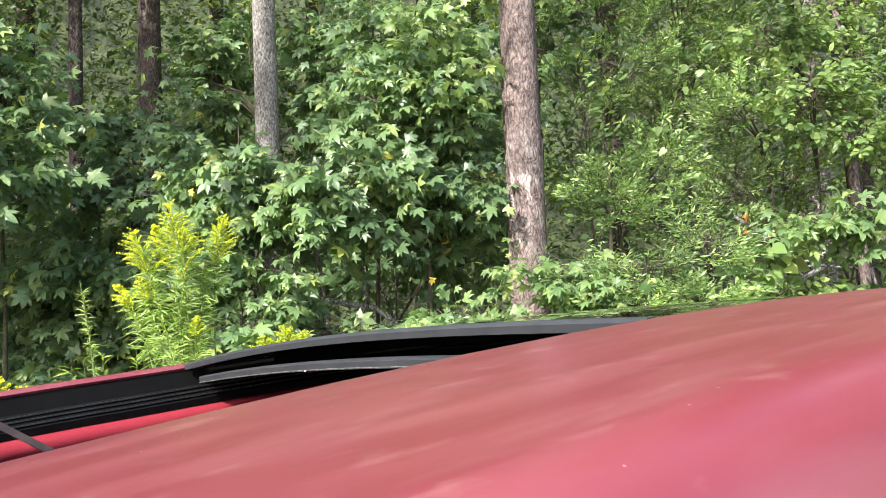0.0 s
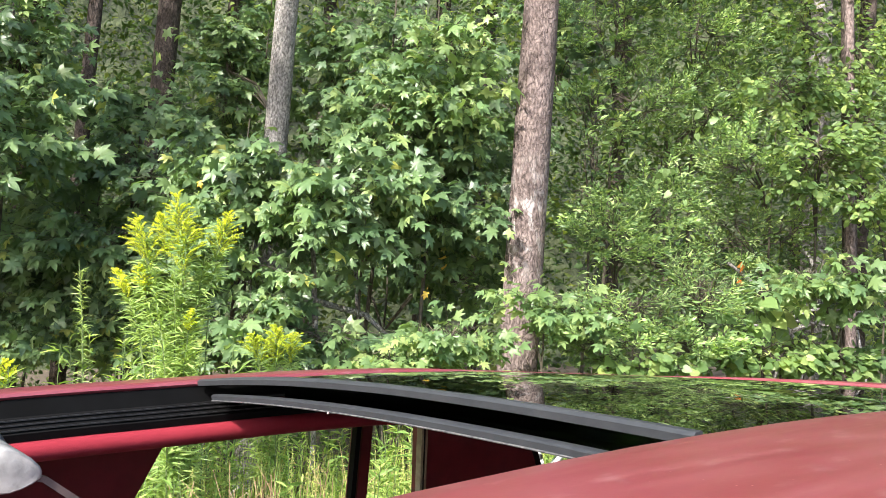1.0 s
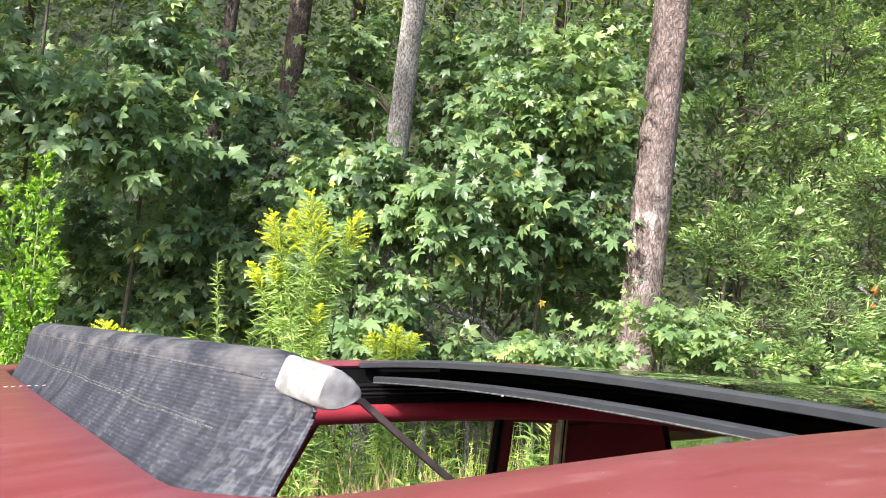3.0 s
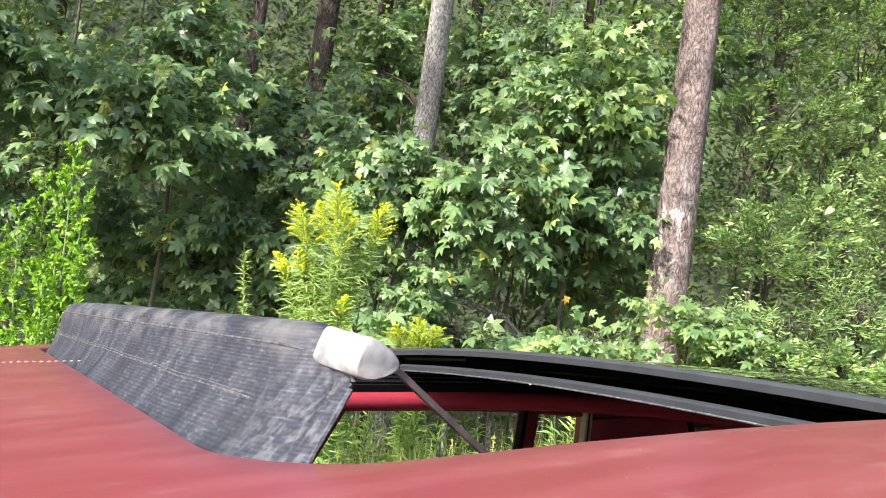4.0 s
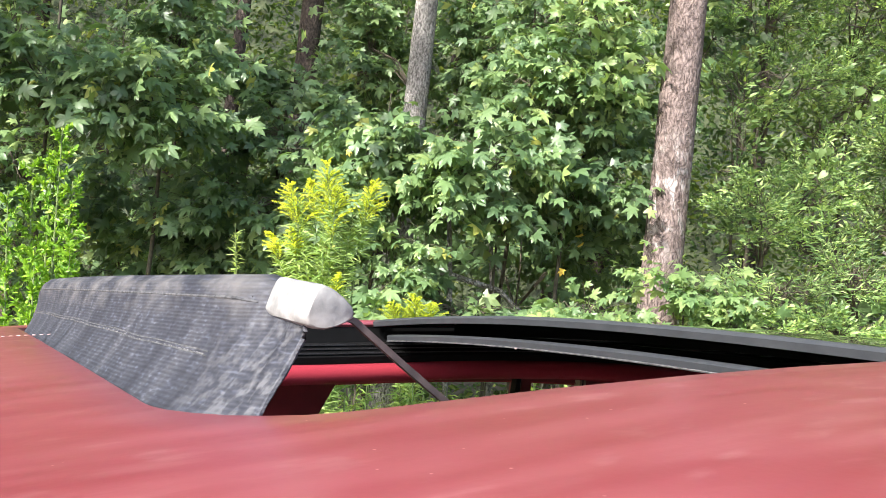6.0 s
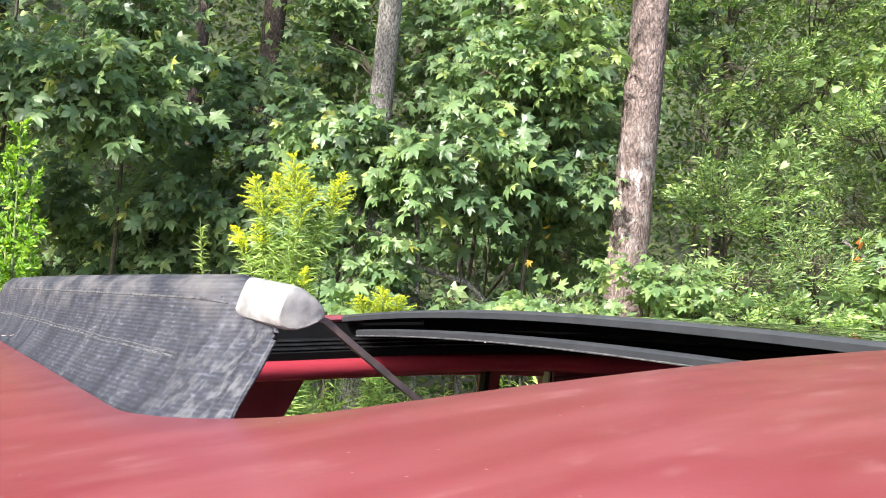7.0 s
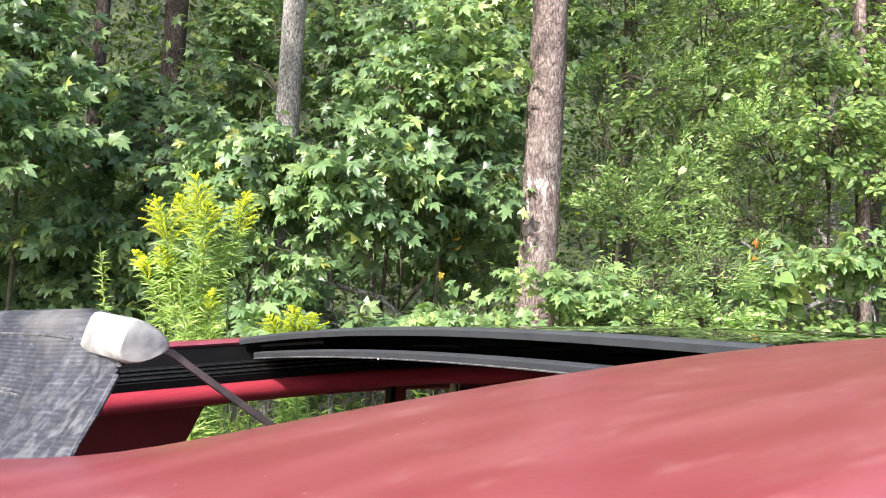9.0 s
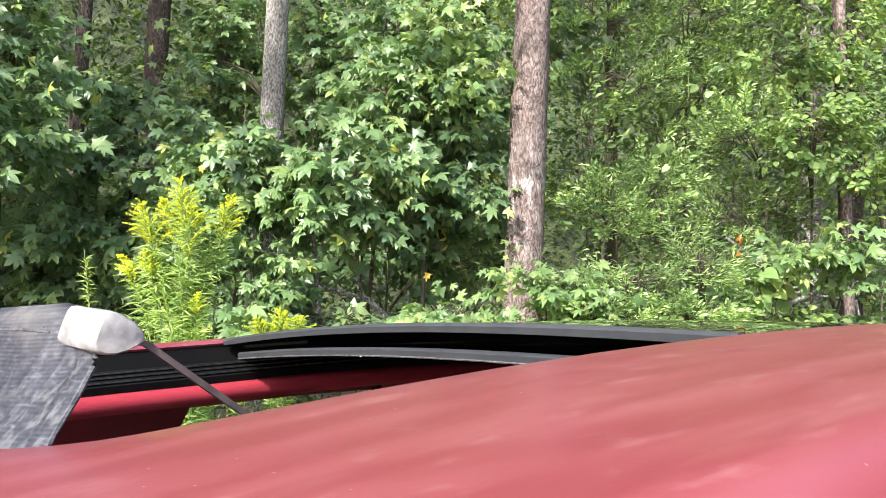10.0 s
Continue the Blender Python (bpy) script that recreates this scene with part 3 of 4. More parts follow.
    for x, z in ((2.70, 0.32), (2.78, 0.6), (2.76, 0.95), (2.62, 1.2), (2.49, 1.28)):
        rows.append([(x - 0.06 * ((y - MID) / 0.8) ** 2, y, z) for y in np.linspace(Y0 - 0.1, Y1 + 0.1, 13)])
    strip(bm, rows)
    part("tailgate", bm, PAINT, car, "red painted tailgate").modifiers.new("thickness", "SOLIDIFY").thickness = 0.03
    bm = bmesh.new()
    box(bm, -1.9, 2.65, Y0 - 0.05, Y1 + 0.05, 0.28, 0.36, 0.02)
    part("floor_pan", bm, BLACK, car)
    # dashboard shelf and rear cargo cover close the cabin
    bm = bmesh.new()
    box(bm, -0.85, -0.35, Y0 - 0.05, Y1 + 0.05, 0.80, 0.98, 0.05)
    part("dashboard", bm, BLACK, car)
    for x in (-1.25, 1.85):
        for way, edge in ((-1, Y0), (1, Y1)):
            hub = new("wheel")
            hub.parent = car
            bm = bmesh.new()
            rings = []
            prof = [(-0.10, 0.20), (-0.11, 0.30), (-0.09, 0.345), (0.09, 0.345), (0.11, 0.30), (0.10, 0.20)]
            for k in range(28):
                g = 2 * math.pi * k / 28
                rings.append([(x + r * math.cos(g), edge + way * 0.06 + w, 0.345 + r * math.sin(g)) for w, r in prof])
            rings.append(rings[0])
            strip(bm, rings, closed=True)
            bmesh.ops.remove_doubles(bm, verts=bm.verts[:], dist=1e-5)
            part("tyre", bm, TYRE, hub)
            bm = bmesh.new()
            for k in range(5):
                g = 2 * math.pi * k / 5
                tube(bm, [(x, edge + way * 0.12, 0.345), (x + 0.2 * math.cos(g), edge + way * 0.13, 0.345 + 0.2 * math.sin(g))], [0.04, 0.025], 6)
            part("rim", bm, ALLOY, hub, "silver alloy rim")


car = thing("car", "dusty faded red car with its sunroof open", "car", at=CAR)
roof_panel(car)
glass_panel(car, "rear_glass", GLASS_FRONT + 0.010, GLASS_REAR, 0.003, 0.857, 0.0040, "dark tinted glass roof panel", bow=0.0)
edge_strip(car, "glass_edge", GLASS_FRONT, 0.003, 0.857, 0.0, 0.0095, 0.0095, RUBBER, "grey rubber edge of the fixed glass", forward=0.011)
glass_panel(car, "sliding_glass", GLASS_FRONT + 0.004, 1.05, 0.03, 0.826, 0.0290, "dark glass panel slid back under the roof glass", lift=0.0048)
edge_strip(car, "sliding_edge", GLASS_FRONT - 0.006, 0.03, 0.826, 0.0268, 0.0098, 0.0080, RUBBER, "grey rubber edge of the sliding glass", lift=0.0048, forward=-0.003)
bm = bmesh.new()
swept(bm, lambda y: [(0.62, y, roof_z(0.64, y) - 0.007), (0.66, y, roof_z(0.64, y) - 0.007), (0.66, y, roof_z(0.64, y) - 0.0260), (0.62, y, roof_z(0.64, y) - 0.0260)], np.linspace(0.004, 0.856, 24))
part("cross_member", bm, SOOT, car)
edge_strip(car, "edge_bead", GLASS_FRONT - 0.0068, 0.03, 0.826, 0.0350, 0.004, 0.0018, THREAD, "pale worn bead under the glass edge", lift=0.0048, forward=-0.003)
side_track(car, True)
side_track(car, False)
bm = bmesh.new()
for k in range(16):
    x, y = -0.082 + 0.0055 * k, 0.514 - 0.0034 * k
    bmesh.ops.create_uvsphere(bm, u_segments=8, v_segments=5, radius=1.0, matrix=Matrix.Translation((x, y, roof_z(x, y))) @ Matrix.Diagonal((0.0018, 0.0013, 0.0005, 1)))
tagged(part("dried_drops", bm, DROPS, car, "row of pale dried drops on the roof"), kind="stuff")
bm = bmesh.new()
bmesh.ops.create_icosphere(bm, subdivisions=2, radius=0.0013, matrix=CAR.inverted() @ Matrix.Translation((0.4805, 0.4854, 1.5786)) @ Matrix.Diagonal((1.3, 1.0, 0.8, 1)))
part("lint", bm, DROPS, car, "speck of white lint on the glass edge")
headliner(car)
wind_deflector(car)
car_body(car)

# ---- the ground ----
def ground():
    xs = np.concatenate([-np.geomspace(400, 8, 14), np.linspace(-7, 14, 60), np.geomspace(15, 400, 14)])
    bm = bmesh.new()
    rows = []
    for x in xs:
        rows.append([(x, y, grass_level(x, y) + 0.03 * noise.noise((x * 1.3, y * 1.3, 0)) * math.exp(-((x - 1) ** 2 + (y - 1) ** 2) / 900)) for y in xs])
    strip(bm, rows)
    ob = part("ground", bm, SOIL)
    return tagged(ob, "brown leaf litter and soil of the wood edge", "ground", kind="structure")


ground()

# ---- plants: leaf shapes ----
def fan(outline, fold=0.0, droop=0.0):
    """A leaf as a fan round its middle: x along the leaf, y across, z the fold."""
    pts = [(0.38, 0.0, 0.0)] + [(x, y, fold * abs(y) - droop * x * x) for x, y in outline]
    n = len(outline)
    return np.array(pts), np.array([(0, i + 1, (i + 1) % n + 1) for i in range(n)])


def star(detail):
    """A five-lobed leaf with pointed lobes and a thin stalk."""
    half = [(-0.05, 0.20), (0.03, 0.54), (0.20, 0.36), (0.30, 0.26), (0.44, 0.40), (0.72, 0.56), (0.67, 0.34), (0.58, 0.21), (0.78, 0.17)] if detail else [(-0.05, 0.20), (0.04, 0.52), (0.29, 0.27), (0.70, 0.53), (0.58, 0.22)]
    pts, tri = fan([(0.0, 0.0)] + [(x, -y) for x, y in half] + [(1.03, 0.0)] + half[::-1], 0.10, 0.16)
    pts[1:, 2] -= 0.42 * (pts[1:, 1] ** 2 + (pts[1:, 0] - 0.38) ** 2)
    stalk = len(pts)
    pts = np.vstack([pts, [(-0.55, 0.010, 0.22), (-0.55, -0.010, 0.22)]])
    return pts, np.vstack([tri, [(1, stalk, stalk + 1)]])


STAR, STAR_FAR = star(True), star(False)
ELLIPSE = (np.array([(0, 0, 0), (0.45, -0.19, 0.06), (0.5, 0, 0), (0.45, 0.19, 0.06), (1, 0, -0.1)]), np.array([(0, 1, 2), (0, 2, 3), (1, 4, 2), (2, 4, 3)]))
WIDE = (np.array([(0, 0, 0), (0.45, -0.27, 0.06), (0.5, 0, 0), (0.45, 0.27, 0.06), (1, 0, -0.1)]), np.array([(0, 1, 2), (0, 2, 3), (1, 4, 2), (2, 4, 3)]))
NARROW = (np.array([(0, 0, 0), (0.4, -0.055, 0.03), (0.45, 0, -0.01), (0.4, 0.055, 0.03), (1, 0, -0.20)]), np.array([(0, 1, 2), (0, 2, 3), (1, 4, 2), (2, 4, 3)]))
OVAL = fan([(0.0, 0.0), (0.35, -0.21), (0.75, -0.17), (1.0, 0.0), (0.75, 0.17), (0.35, 0.21)], 0.35, 0.1)
OVAL_BROAD = fan([(0.0, 0.0), (0.2, -0.26), (0.5, -0.34), (0.8, -0.2), (1.02, 0.0), (0.8, 0.2), (0.5, 0.34), (0.2, 0.26)], 0.28, 0.15)
HEART = fan([(0.08, 0.0), (-0.08, -0.2), (0.15, -0.42), (0.55, -0.36), (1.0, 0.0), (0.55, 0.36), (0.15, 0.42), (-0.08, 0.2)], 0.15, 0.15)
LANCE = (np.array([(0, 0, 0), (0.4, -0.1, 0.04), (0.45, 0, -0.02), (0.4, 0.1, 0.04), (1, 0, -0.16)]), np.array([(0, 1, 2), (0, 2, 3), (1, 4, 2), (2, 4, 3)]))
BLADE = (np.array([(0, -0.0042, 0), (0, 0.0042, 0), (0.5, 0.0038, 0.03), (0.5, -0.0038, 0.03), (1, 0, -0.06)]), np.array([(0, 1, 2), (0, 2, 3), (3, 2, 4)]))
FLORET = (np.array([(0, 0, 0.5), (0.5, 0.3, 0), (-0.5, 0.3, 0), (0, -0.5, 0), (0, 0, -0.4)]), np.array([(0, 1, 2), (0, 2, 3), (0, 3, 1), (4, 2, 1), (4, 3, 2), (4, 1, 3)]))


def unit(v):
    return v / np.maximum(np.linalg.norm(v, axis=1, keepdims=True), 1e-9)


def leaves(shape, pos, way, up, size, broad=(0.65, 1.05)):
    """Corners and triangles of many leaves: at pos, pointing along way, with their faces towards up."""
    pts, tri = shape
    pos, way, up, size = np.asarray(pos, float), unit(np.asarray(way, float)), np.asarray(up, float), np.asarray(size, float)
    side = unit(np.cross(up, way))
    nrm = np.cross(way, side)
    side = side * np.random.default_rng(len(pos)).uniform(*broad, (len(pos), 1))
    v = pos[:, None, :] + size[:, None, None] * (pts[None, :, 0:1] * way[:, None, :] + pts[None, :, 1:2] * side[:, None, :] + pts[None, :, 2:3] * nrm[:, None, :])
    t = tri[None] + (np.arange(len(pos)) * len(pts))[:, None, None]
    return v.reshape(-1, 3), t.reshape(-1, 3)


# plan of the wood: s to the right, d into it, from where the camera stands
EYE_X, EYE_Y, YAW = -0.05, -0.33, radians(34)


def plan(s, d):
    return EYE_X + s * math.cos(YAW) + d * math.sin(YAW), EYE_Y - s * math.sin(YAW) + d * math.cos(YAW)


OPEN_WAY = np.array([-math.sin(YAW), -math.cos(YAW), 0.0])     # from the wood to the clearing


def trunk_part(tree, rng, path, r0, r1, mat, sides=14, rough=0.05, label=""):
    bm = bmesh.new()
    rows = []
    n = len(path)
    for i, p in enumerate(path):
        t = i / (n - 1)
        r = (r0 + (r1 - r0) * t) * (1 + 0.35 * max(0, 1 - t * n / 2.5) ** 2)
        rows.append([(p[0] + r * (1 + rough * noise.noise((k * 0.9 + r0 * 50, p[2] * 4, i * 0.3))) * math.cos(2 * math.pi * k / sides), p[1] + r * (1 + rough * noise.noise((k * 0.9 + 7, p[2] * 4, i * 0.3))) * math.sin(2 * math.pi * k / sides), p[2]) for k in range(sides)])
    strip(bm, rows, closed=True, caps=True)
    return part("trunk", bm, mat, tree, label)


def trunk_path(x, y, height, lean, rng, n=14, wander=0.03):
    z0 = grass_level(x, y) - 0.08
    out = []
    wx = wy = 0.0
    for i in range(n):
        z = height * i / (n - 1)
        wx += rng.normal(0, wander * height / n)
        wy += rng.normal(0, wander * height / n)
        out.append((x + lean[0] * z + wx, y + lean[1] * z + wy, z0 + z))
    return out


LEAN = (0.043, -0.029)      # the trees lean a little across the slope


def pine(s, d, radius, height, rng, mat, label, lean=LEAN, n=40):
    x, y = plan(s, d)
    tree = thing("pine_tree", label, "tree", "tall trunks in the wood")
    path = trunk_path(x, y, height, lean, rng, n, 0.004)
    trunk_part(tree, rng, path, radius * 1.12, radius * 0.55, mat, 28, 0.05)
    # crown far above
    pos, way, up, size = [], [], [], []
    br = bmesh.new()
    for k in range(16):
        f = 0.62 + 0.38 * k / 16
        b = np.array(path[min(n - 1, int(f * n))])
        az = k * 2.4
        o = np.array([math.cos(az), math.sin(az), 0.15])
        ln = height * 0.16 * (1.5 - f)
        tube(br, [b, b + o * ln * 0.5, b + o * ln + np.array([0, 0, 0.1])], [0.03, 0.02, 0.008], 5)
        for _ in range(60):
            w = rng.normal(0, 1, 3)
            pos.append(b + o * ln * rng.uniform(0.3, 1.1) + rng.normal(0, 0.25, 3))
            way.append(w)
            up.append(rng.normal(0, 1, 3))
            size.append(rng.uniform(0.2, 0.4))
    tagged(part("limb_work", br, mat, tree), kind="stuff")
    v, t = leaves(LANCE, pos, way, up, size)
    tagged(arrays("crown", v, t, DEEP, tree), kind="stuff")
    return tree


RNG = np.random.default_rng(11)
# tall trunks
def plan_of(x, y):
    dx, dy = x - EYE_X, y - EYE_Y
    return dx * math.cos(YAW) - dy * math.sin(YAW), dx * math.sin(YAW) + dy * math.cos(YAW)


def stand(x, y, z, lean=LEAN):
    """Plan place of the foot of a leaning trunk that passes (x, y, z)."""
    g = grass_level(x, y)
    return plan_of(x - lean[0] * (z - g), y - lean[1] * (z - g))


pine(*stand(3.44, 3.28, 2.33), 0.109, 12, RNG, PINE_WORN, "tall pine trunk with reddish-grey plated bark")
pine(*stand(2.73, 5.03, 3.37), 0.085, 12, RNG, GREY_BARK, "slender grey trunk partly hidden by sweetgum leaves")
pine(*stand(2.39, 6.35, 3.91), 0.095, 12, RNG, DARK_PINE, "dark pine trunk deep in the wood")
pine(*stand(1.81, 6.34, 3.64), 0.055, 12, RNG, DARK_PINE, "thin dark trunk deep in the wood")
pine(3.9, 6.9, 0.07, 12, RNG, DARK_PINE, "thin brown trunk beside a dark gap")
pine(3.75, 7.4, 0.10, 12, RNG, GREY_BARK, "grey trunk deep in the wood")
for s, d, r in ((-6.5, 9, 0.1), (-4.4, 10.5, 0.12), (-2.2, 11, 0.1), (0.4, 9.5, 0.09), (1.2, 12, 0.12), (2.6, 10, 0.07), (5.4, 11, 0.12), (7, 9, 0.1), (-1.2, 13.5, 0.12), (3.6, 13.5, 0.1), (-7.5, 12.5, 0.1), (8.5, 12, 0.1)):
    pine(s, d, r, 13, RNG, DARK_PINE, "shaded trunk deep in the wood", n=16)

def leafy_tree(name, label, s, d, height, masses, mat, shape, leaf, per, spread, facing, jitter, droop, rng):
    """A young tree: trunk, and boughs that end in leafy masses.
    masses: (right, deep, height, half width, half height, twigs), in the plan of the wood."""
    tree = thing(name, label, "tree" if height > 2.2 else "shrub", "young growth at the wood edge")
    x, y = plan(s, d)
    path = trunk_path(x, y, height - grass_level(x, y), LEAN, rng, 10)
    trunk_part(tree, rng, path, 0.007 + 0.003 * height, 0.004, TWIG, 8)
    P = np.array(path)
    right = np.array([math.cos(YAW), -math.sin(YAW), 0])
    for ms, md, mz, rs, rz, twigs in masses:
        mx, my = plan(ms, md)
        mid = np.array([mx, my, mz])
        start_z = max(P[0, 2] + 0.3, min(height - 0.2, mz - 0.35))
        base = np.array([np.interp(start_z, P[:, 2], P[:, i]) for i in range(3)])
        found = []
        while len(found) < twigs:
            o = rng.normal(0, 1, 3)
            o /= np.linalg.norm(o)
            r = rng.uniform(0.25, 1.0) ** 0.6
            p = right * o[0] * rs * r - OPEN_WAY * o[1] * 0.7 * min(rs, 0.45) * r + np.array([0, 0, o[2] * rz * r])
            if noise.noise(Vector((mid + p) * 2.6)) > rng.uniform(-0.75, 0.15):
                found.append((math.atan2(o[2], o[0]), p))
        found.sort(key=lambda q: q[0])
        chunk = 12
        for i in range(0, len(found), chunk):
            group = [p for _, p in found[i:i + chunk]]
            hub = mid + np.mean(group, axis=0) * 0.45
            br = bmesh.new()
            bend = np.array([0, 0, 0.15 * np.linalg.norm(hub - base)])
            tube(br, [base, base * 0.6 + hub * 0.4 + bend, hub], [0.009, 0.006, 0.0035], 4)
            pos, way, up, size = [], [], [], []
            for p in group:
                end = mid + p
                tube(br, [hub, (hub + end) / 2 + rng.normal(0, 0.03, 3) + np.array([0, 0, 0.03]), end], [0.0035, 0.0028, 0.002], 3)
                tw = (end - hub) / (np.linalg.norm(end - hub) + 1e-6) + rng.normal(0, 0.45, 3) + 0.3 * OPEN_WAY
                tw[2] = tw[2] * 0.6 - 0.1 + 0.5 * (droop < 0)
                tw /= np.linalg.norm(tw)
                tl = spread * rng.uniform(0.7, 1.3)
                tube(br, [end, end + tw * tl * 0.5 + np.array([0, 0, 0.012]), end + tw * tl], [0.002, 0.0016, 0.001], 3)
                k = max(3, int(per * rng.uniform(0.7, 1.3)))
                u = (np.arange(k) + rng.uniform(0, 1, k)) / k
                az = np.arange(k) * 2.4 + rng.uniform(0, 6)
                a = np.cross(tw, (0.1, 0.2, 1.0))
                a /= np.linalg.norm(a)
                b = np.cross(tw, a)
                w = tw * (0.35 + 0.4 * u[:, None]) + a * np.cos(az)[:, None] + 0.6 * b * np.sin(az)[:, None] + rng.normal(0, 0.25, (k, 3)) + 0.25 * OPEN_WAY
                w[:, 2] = w[:, 2] * 0.55 - droop
                w = unit(w)
                pos.append(end + tw * tl * u[:, None] + w * leaf * rng.uniform(0.1, 0.75, (k, 1)))
                way.append(w)
                up.append(np.array([0, 0, 0.62]) + facing * OPEN_WAY + rng.normal(0, jitter, (k, 3)))
                size.append(leaf * rng.uniform(0.42, 1.2, k))
            limb = tagged(part("branch", br, TWIG, tree), kind="stuff")
            v, t = leaves(shape, np.concatenate(pos), np.concatenate(way), np.concatenate(up), np.concatenate(size), (0.8, 1.05))
            tagged(arrays("leaf_spray", v, t, mat, limb), kind="stuff")
    return tree


def gum(s, d, height, masses, shape=STAR):
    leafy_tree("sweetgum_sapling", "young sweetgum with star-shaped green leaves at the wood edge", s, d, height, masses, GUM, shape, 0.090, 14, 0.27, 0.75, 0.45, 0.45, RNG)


def shoot(s, d, height, masses):
    leafy_tree("sweetgum_shoot", "low sweetgum shoot with pale green star-shaped leaves", s, d, height, masses, SHOOT, STAR, 0.072, 11, 0.2, 0.6, 0.45, 0.3, RNG)


def maple(s, d, height, masses):
    leafy_tree("maple_sapling", "slender young tree with sunlit pale green leaves", s, d, height, masses, SHOOT, STAR, 0.084, 10, 0.22, 0.55, 0.5, 0.35, RNG)


def myrtle(s, d, height, masses, mat=None, shape=None, leaf=0.042, per=56, spread=0.17):
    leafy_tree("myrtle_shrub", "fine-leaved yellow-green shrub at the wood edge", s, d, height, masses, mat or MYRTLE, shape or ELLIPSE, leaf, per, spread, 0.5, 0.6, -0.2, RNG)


def dogwood(s, d, height, masses):
    leafy_tree("dogwood_sapling", "young tree with sunlit light green oval leaves", s, d, height, masses, VINE, OVAL_BROAD, 0.058, 19, 0.22, 0.5, 0.5, 0.25, RNG)


def ground_ivy(s, d, height, masses):
    leafy_tree("low_shrub", "low shrub with heart-shaped leaves", s, d, height, masses, VINE, HEART, 0.07, 9, 0.16, 0.6, 0.4, 0.25, RNG)


def grape(s, d, height, masses):
    leafy_tree("wild_grape", "wild grape vine with broad pale green leaves", s, d, height, masses, VINE, HEART, 0.11, 5, 0.2, 0.85, 0.3, 0.5, RNG)


# young trees and shrubs along the edge of the wood
gum(-2.90, 5.00, 4.6, [(-2.87, 4.60, 2.83, 0.40, 0.29, 70), (-3.42, 4.60, 2.34, 0.31, 0.44, 40), (-2.74, 4.50, 2.15, 0.19, 0.16, 30)])
gum(-2.30, 5.10, 4.3, [(-2.06, 4.55, 2.62, 0.34, 0.24, 80), (-2.00, 4.90, 3.03, 0.15, 0.18, 34)])
gum(-1.75, 5.90, 3.0, [(-1.41, 5.40, 2.49, 0.32, 0.18, 50), (-1.95, 5.70, 2.30, 0.27, 0.12, 26), (-1.55, 5.90, 2.97, 0.21, 0.07, 26), (-2.01, 6.00, 3.03, 0.14, 0.09, 22)])
gum(-1.95, 5.60, 2.6, [(-1.63, 5.20, 2.02, 0.41, 0.20, 56), (-2.27, 5.60, 1.84, 0.38, 0.22, 30)])
gum(-0.95, 5.30, 2.9, [(-0.97, 5.00, 2.23, 0.24, 0.26, 56), (-0.68, 4.80, 1.88, 0.16, 0.15, 26)])
gum(-0.85, 6.00, 4.4, [(-1.13, 6.40, 3.31, 0.16, 0.42, 50), (-0.58, 4.95, 2.40, 0.19, 0.09, 30)])
gum(-0.10, 5.60, 4.4, [(-0.32, 6.40, 3.44, 0.13, 0.36, 44), (0.12, 5.00, 2.80, 0.26, 0.24, 60), (0.19, 5.70, 3.42, 0.31, 0.19, 36)])
gum(-0.20, 5.20, 2.9, [(-0.20, 4.80, 2.31, 0.33, 0.21, 70), (0.32, 5.00, 2.27, 0.21, 0.16, 40)])
gum(0.25, 5.50, 3.0, [(0.52, 5.15, 2.66, 0.12, 0.11, 36), (0.53, 5.30, 2.10, 0.14, 0.10, 24)])
gum(0.00, 5.90, 2.4, [(-0.12, 6.40, 1.84, 0.45, 0.15, 24), (0.53, 5.50, 1.86, 0.19, 0.11, 18)])
gum(-1.10, 5.60, 2.1, [(-1.97, 5.60, 1.54, 0.45, 0.10, 36), (-1.39, 5.40, 1.59, 0.25, 0.11, 26), (-2.64, 5.70, 1.55, 0.35, 0.16, 30)])
gum(-0.20, 5.10, 1.8, [(-0.24, 4.80, 1.51, 0.36, 0.05, 30), (-0.74, 4.70, 1.55, 0.14, 0.05, 22)])
gum(-1.60, 5.70, 1.7, [(-2.07, 5.50, 1.42, 0.47, 0.08, 24), (-1.31, 5.50, 1.43, 0.26, 0.06, 16), (-2.69, 5.60, 1.46, 0.30, 0.15, 20)])
gum(-2.40, 5.90, 2.6, [(-2.52, 5.60, 2.14, 0.41, 0.30, 44), (-1.80, 5.50, 1.86, 0.26, 0.15, 26)])
gum(-3.60, 7.00, 4.6, [(-3.95, 6.80, 2.88, 1.02, 1.05, 70)], shape=STAR_FAR)
gum(-1.20, 7.20, 4.6, [(-1.08, 6.90, 2.38, 0.77, 0.57, 60), (-1.15, 7.40, 3.73, 0.44, 0.48, 36)], shape=STAR_FAR)
gum(0.30, 7.20, 5.0, [(0.22, 6.90, 3.38, 0.77, 0.66, 80), (-0.02, 6.60, 2.20, 0.60, 0.37, 50)], shape=STAR_FAR)
gum(-2.20, 7.20, 2.8, [(-2.30, 6.70, 2.04, 1.00, 0.51, 70)], shape=STAR_FAR)
gum(1.10, 6.60, 5.0, [(1.31, 6.30, 3.54, 0.36, 0.47, 40)], shape=STAR_FAR)
maple(0.20, 5.10, 3.9, [(0.41, 4.95, 3.22, 0.15, 0.12, 26), (0.44, 4.85, 2.85, 0.10, 0.10, 26)])
shoot(0.45, 4.60, 1.6, [(0.37, 4.40, 1.53, 0.18, 0.05, 30)])
shoot(0.85, 4.55, 1.8, [(0.76, 4.45, 1.73, 0.08, 0.05, 9)])
shoot(1.25, 4.70, 1.8, [(1.09, 4.50, 1.68, 0.11, 0.05, 26)])
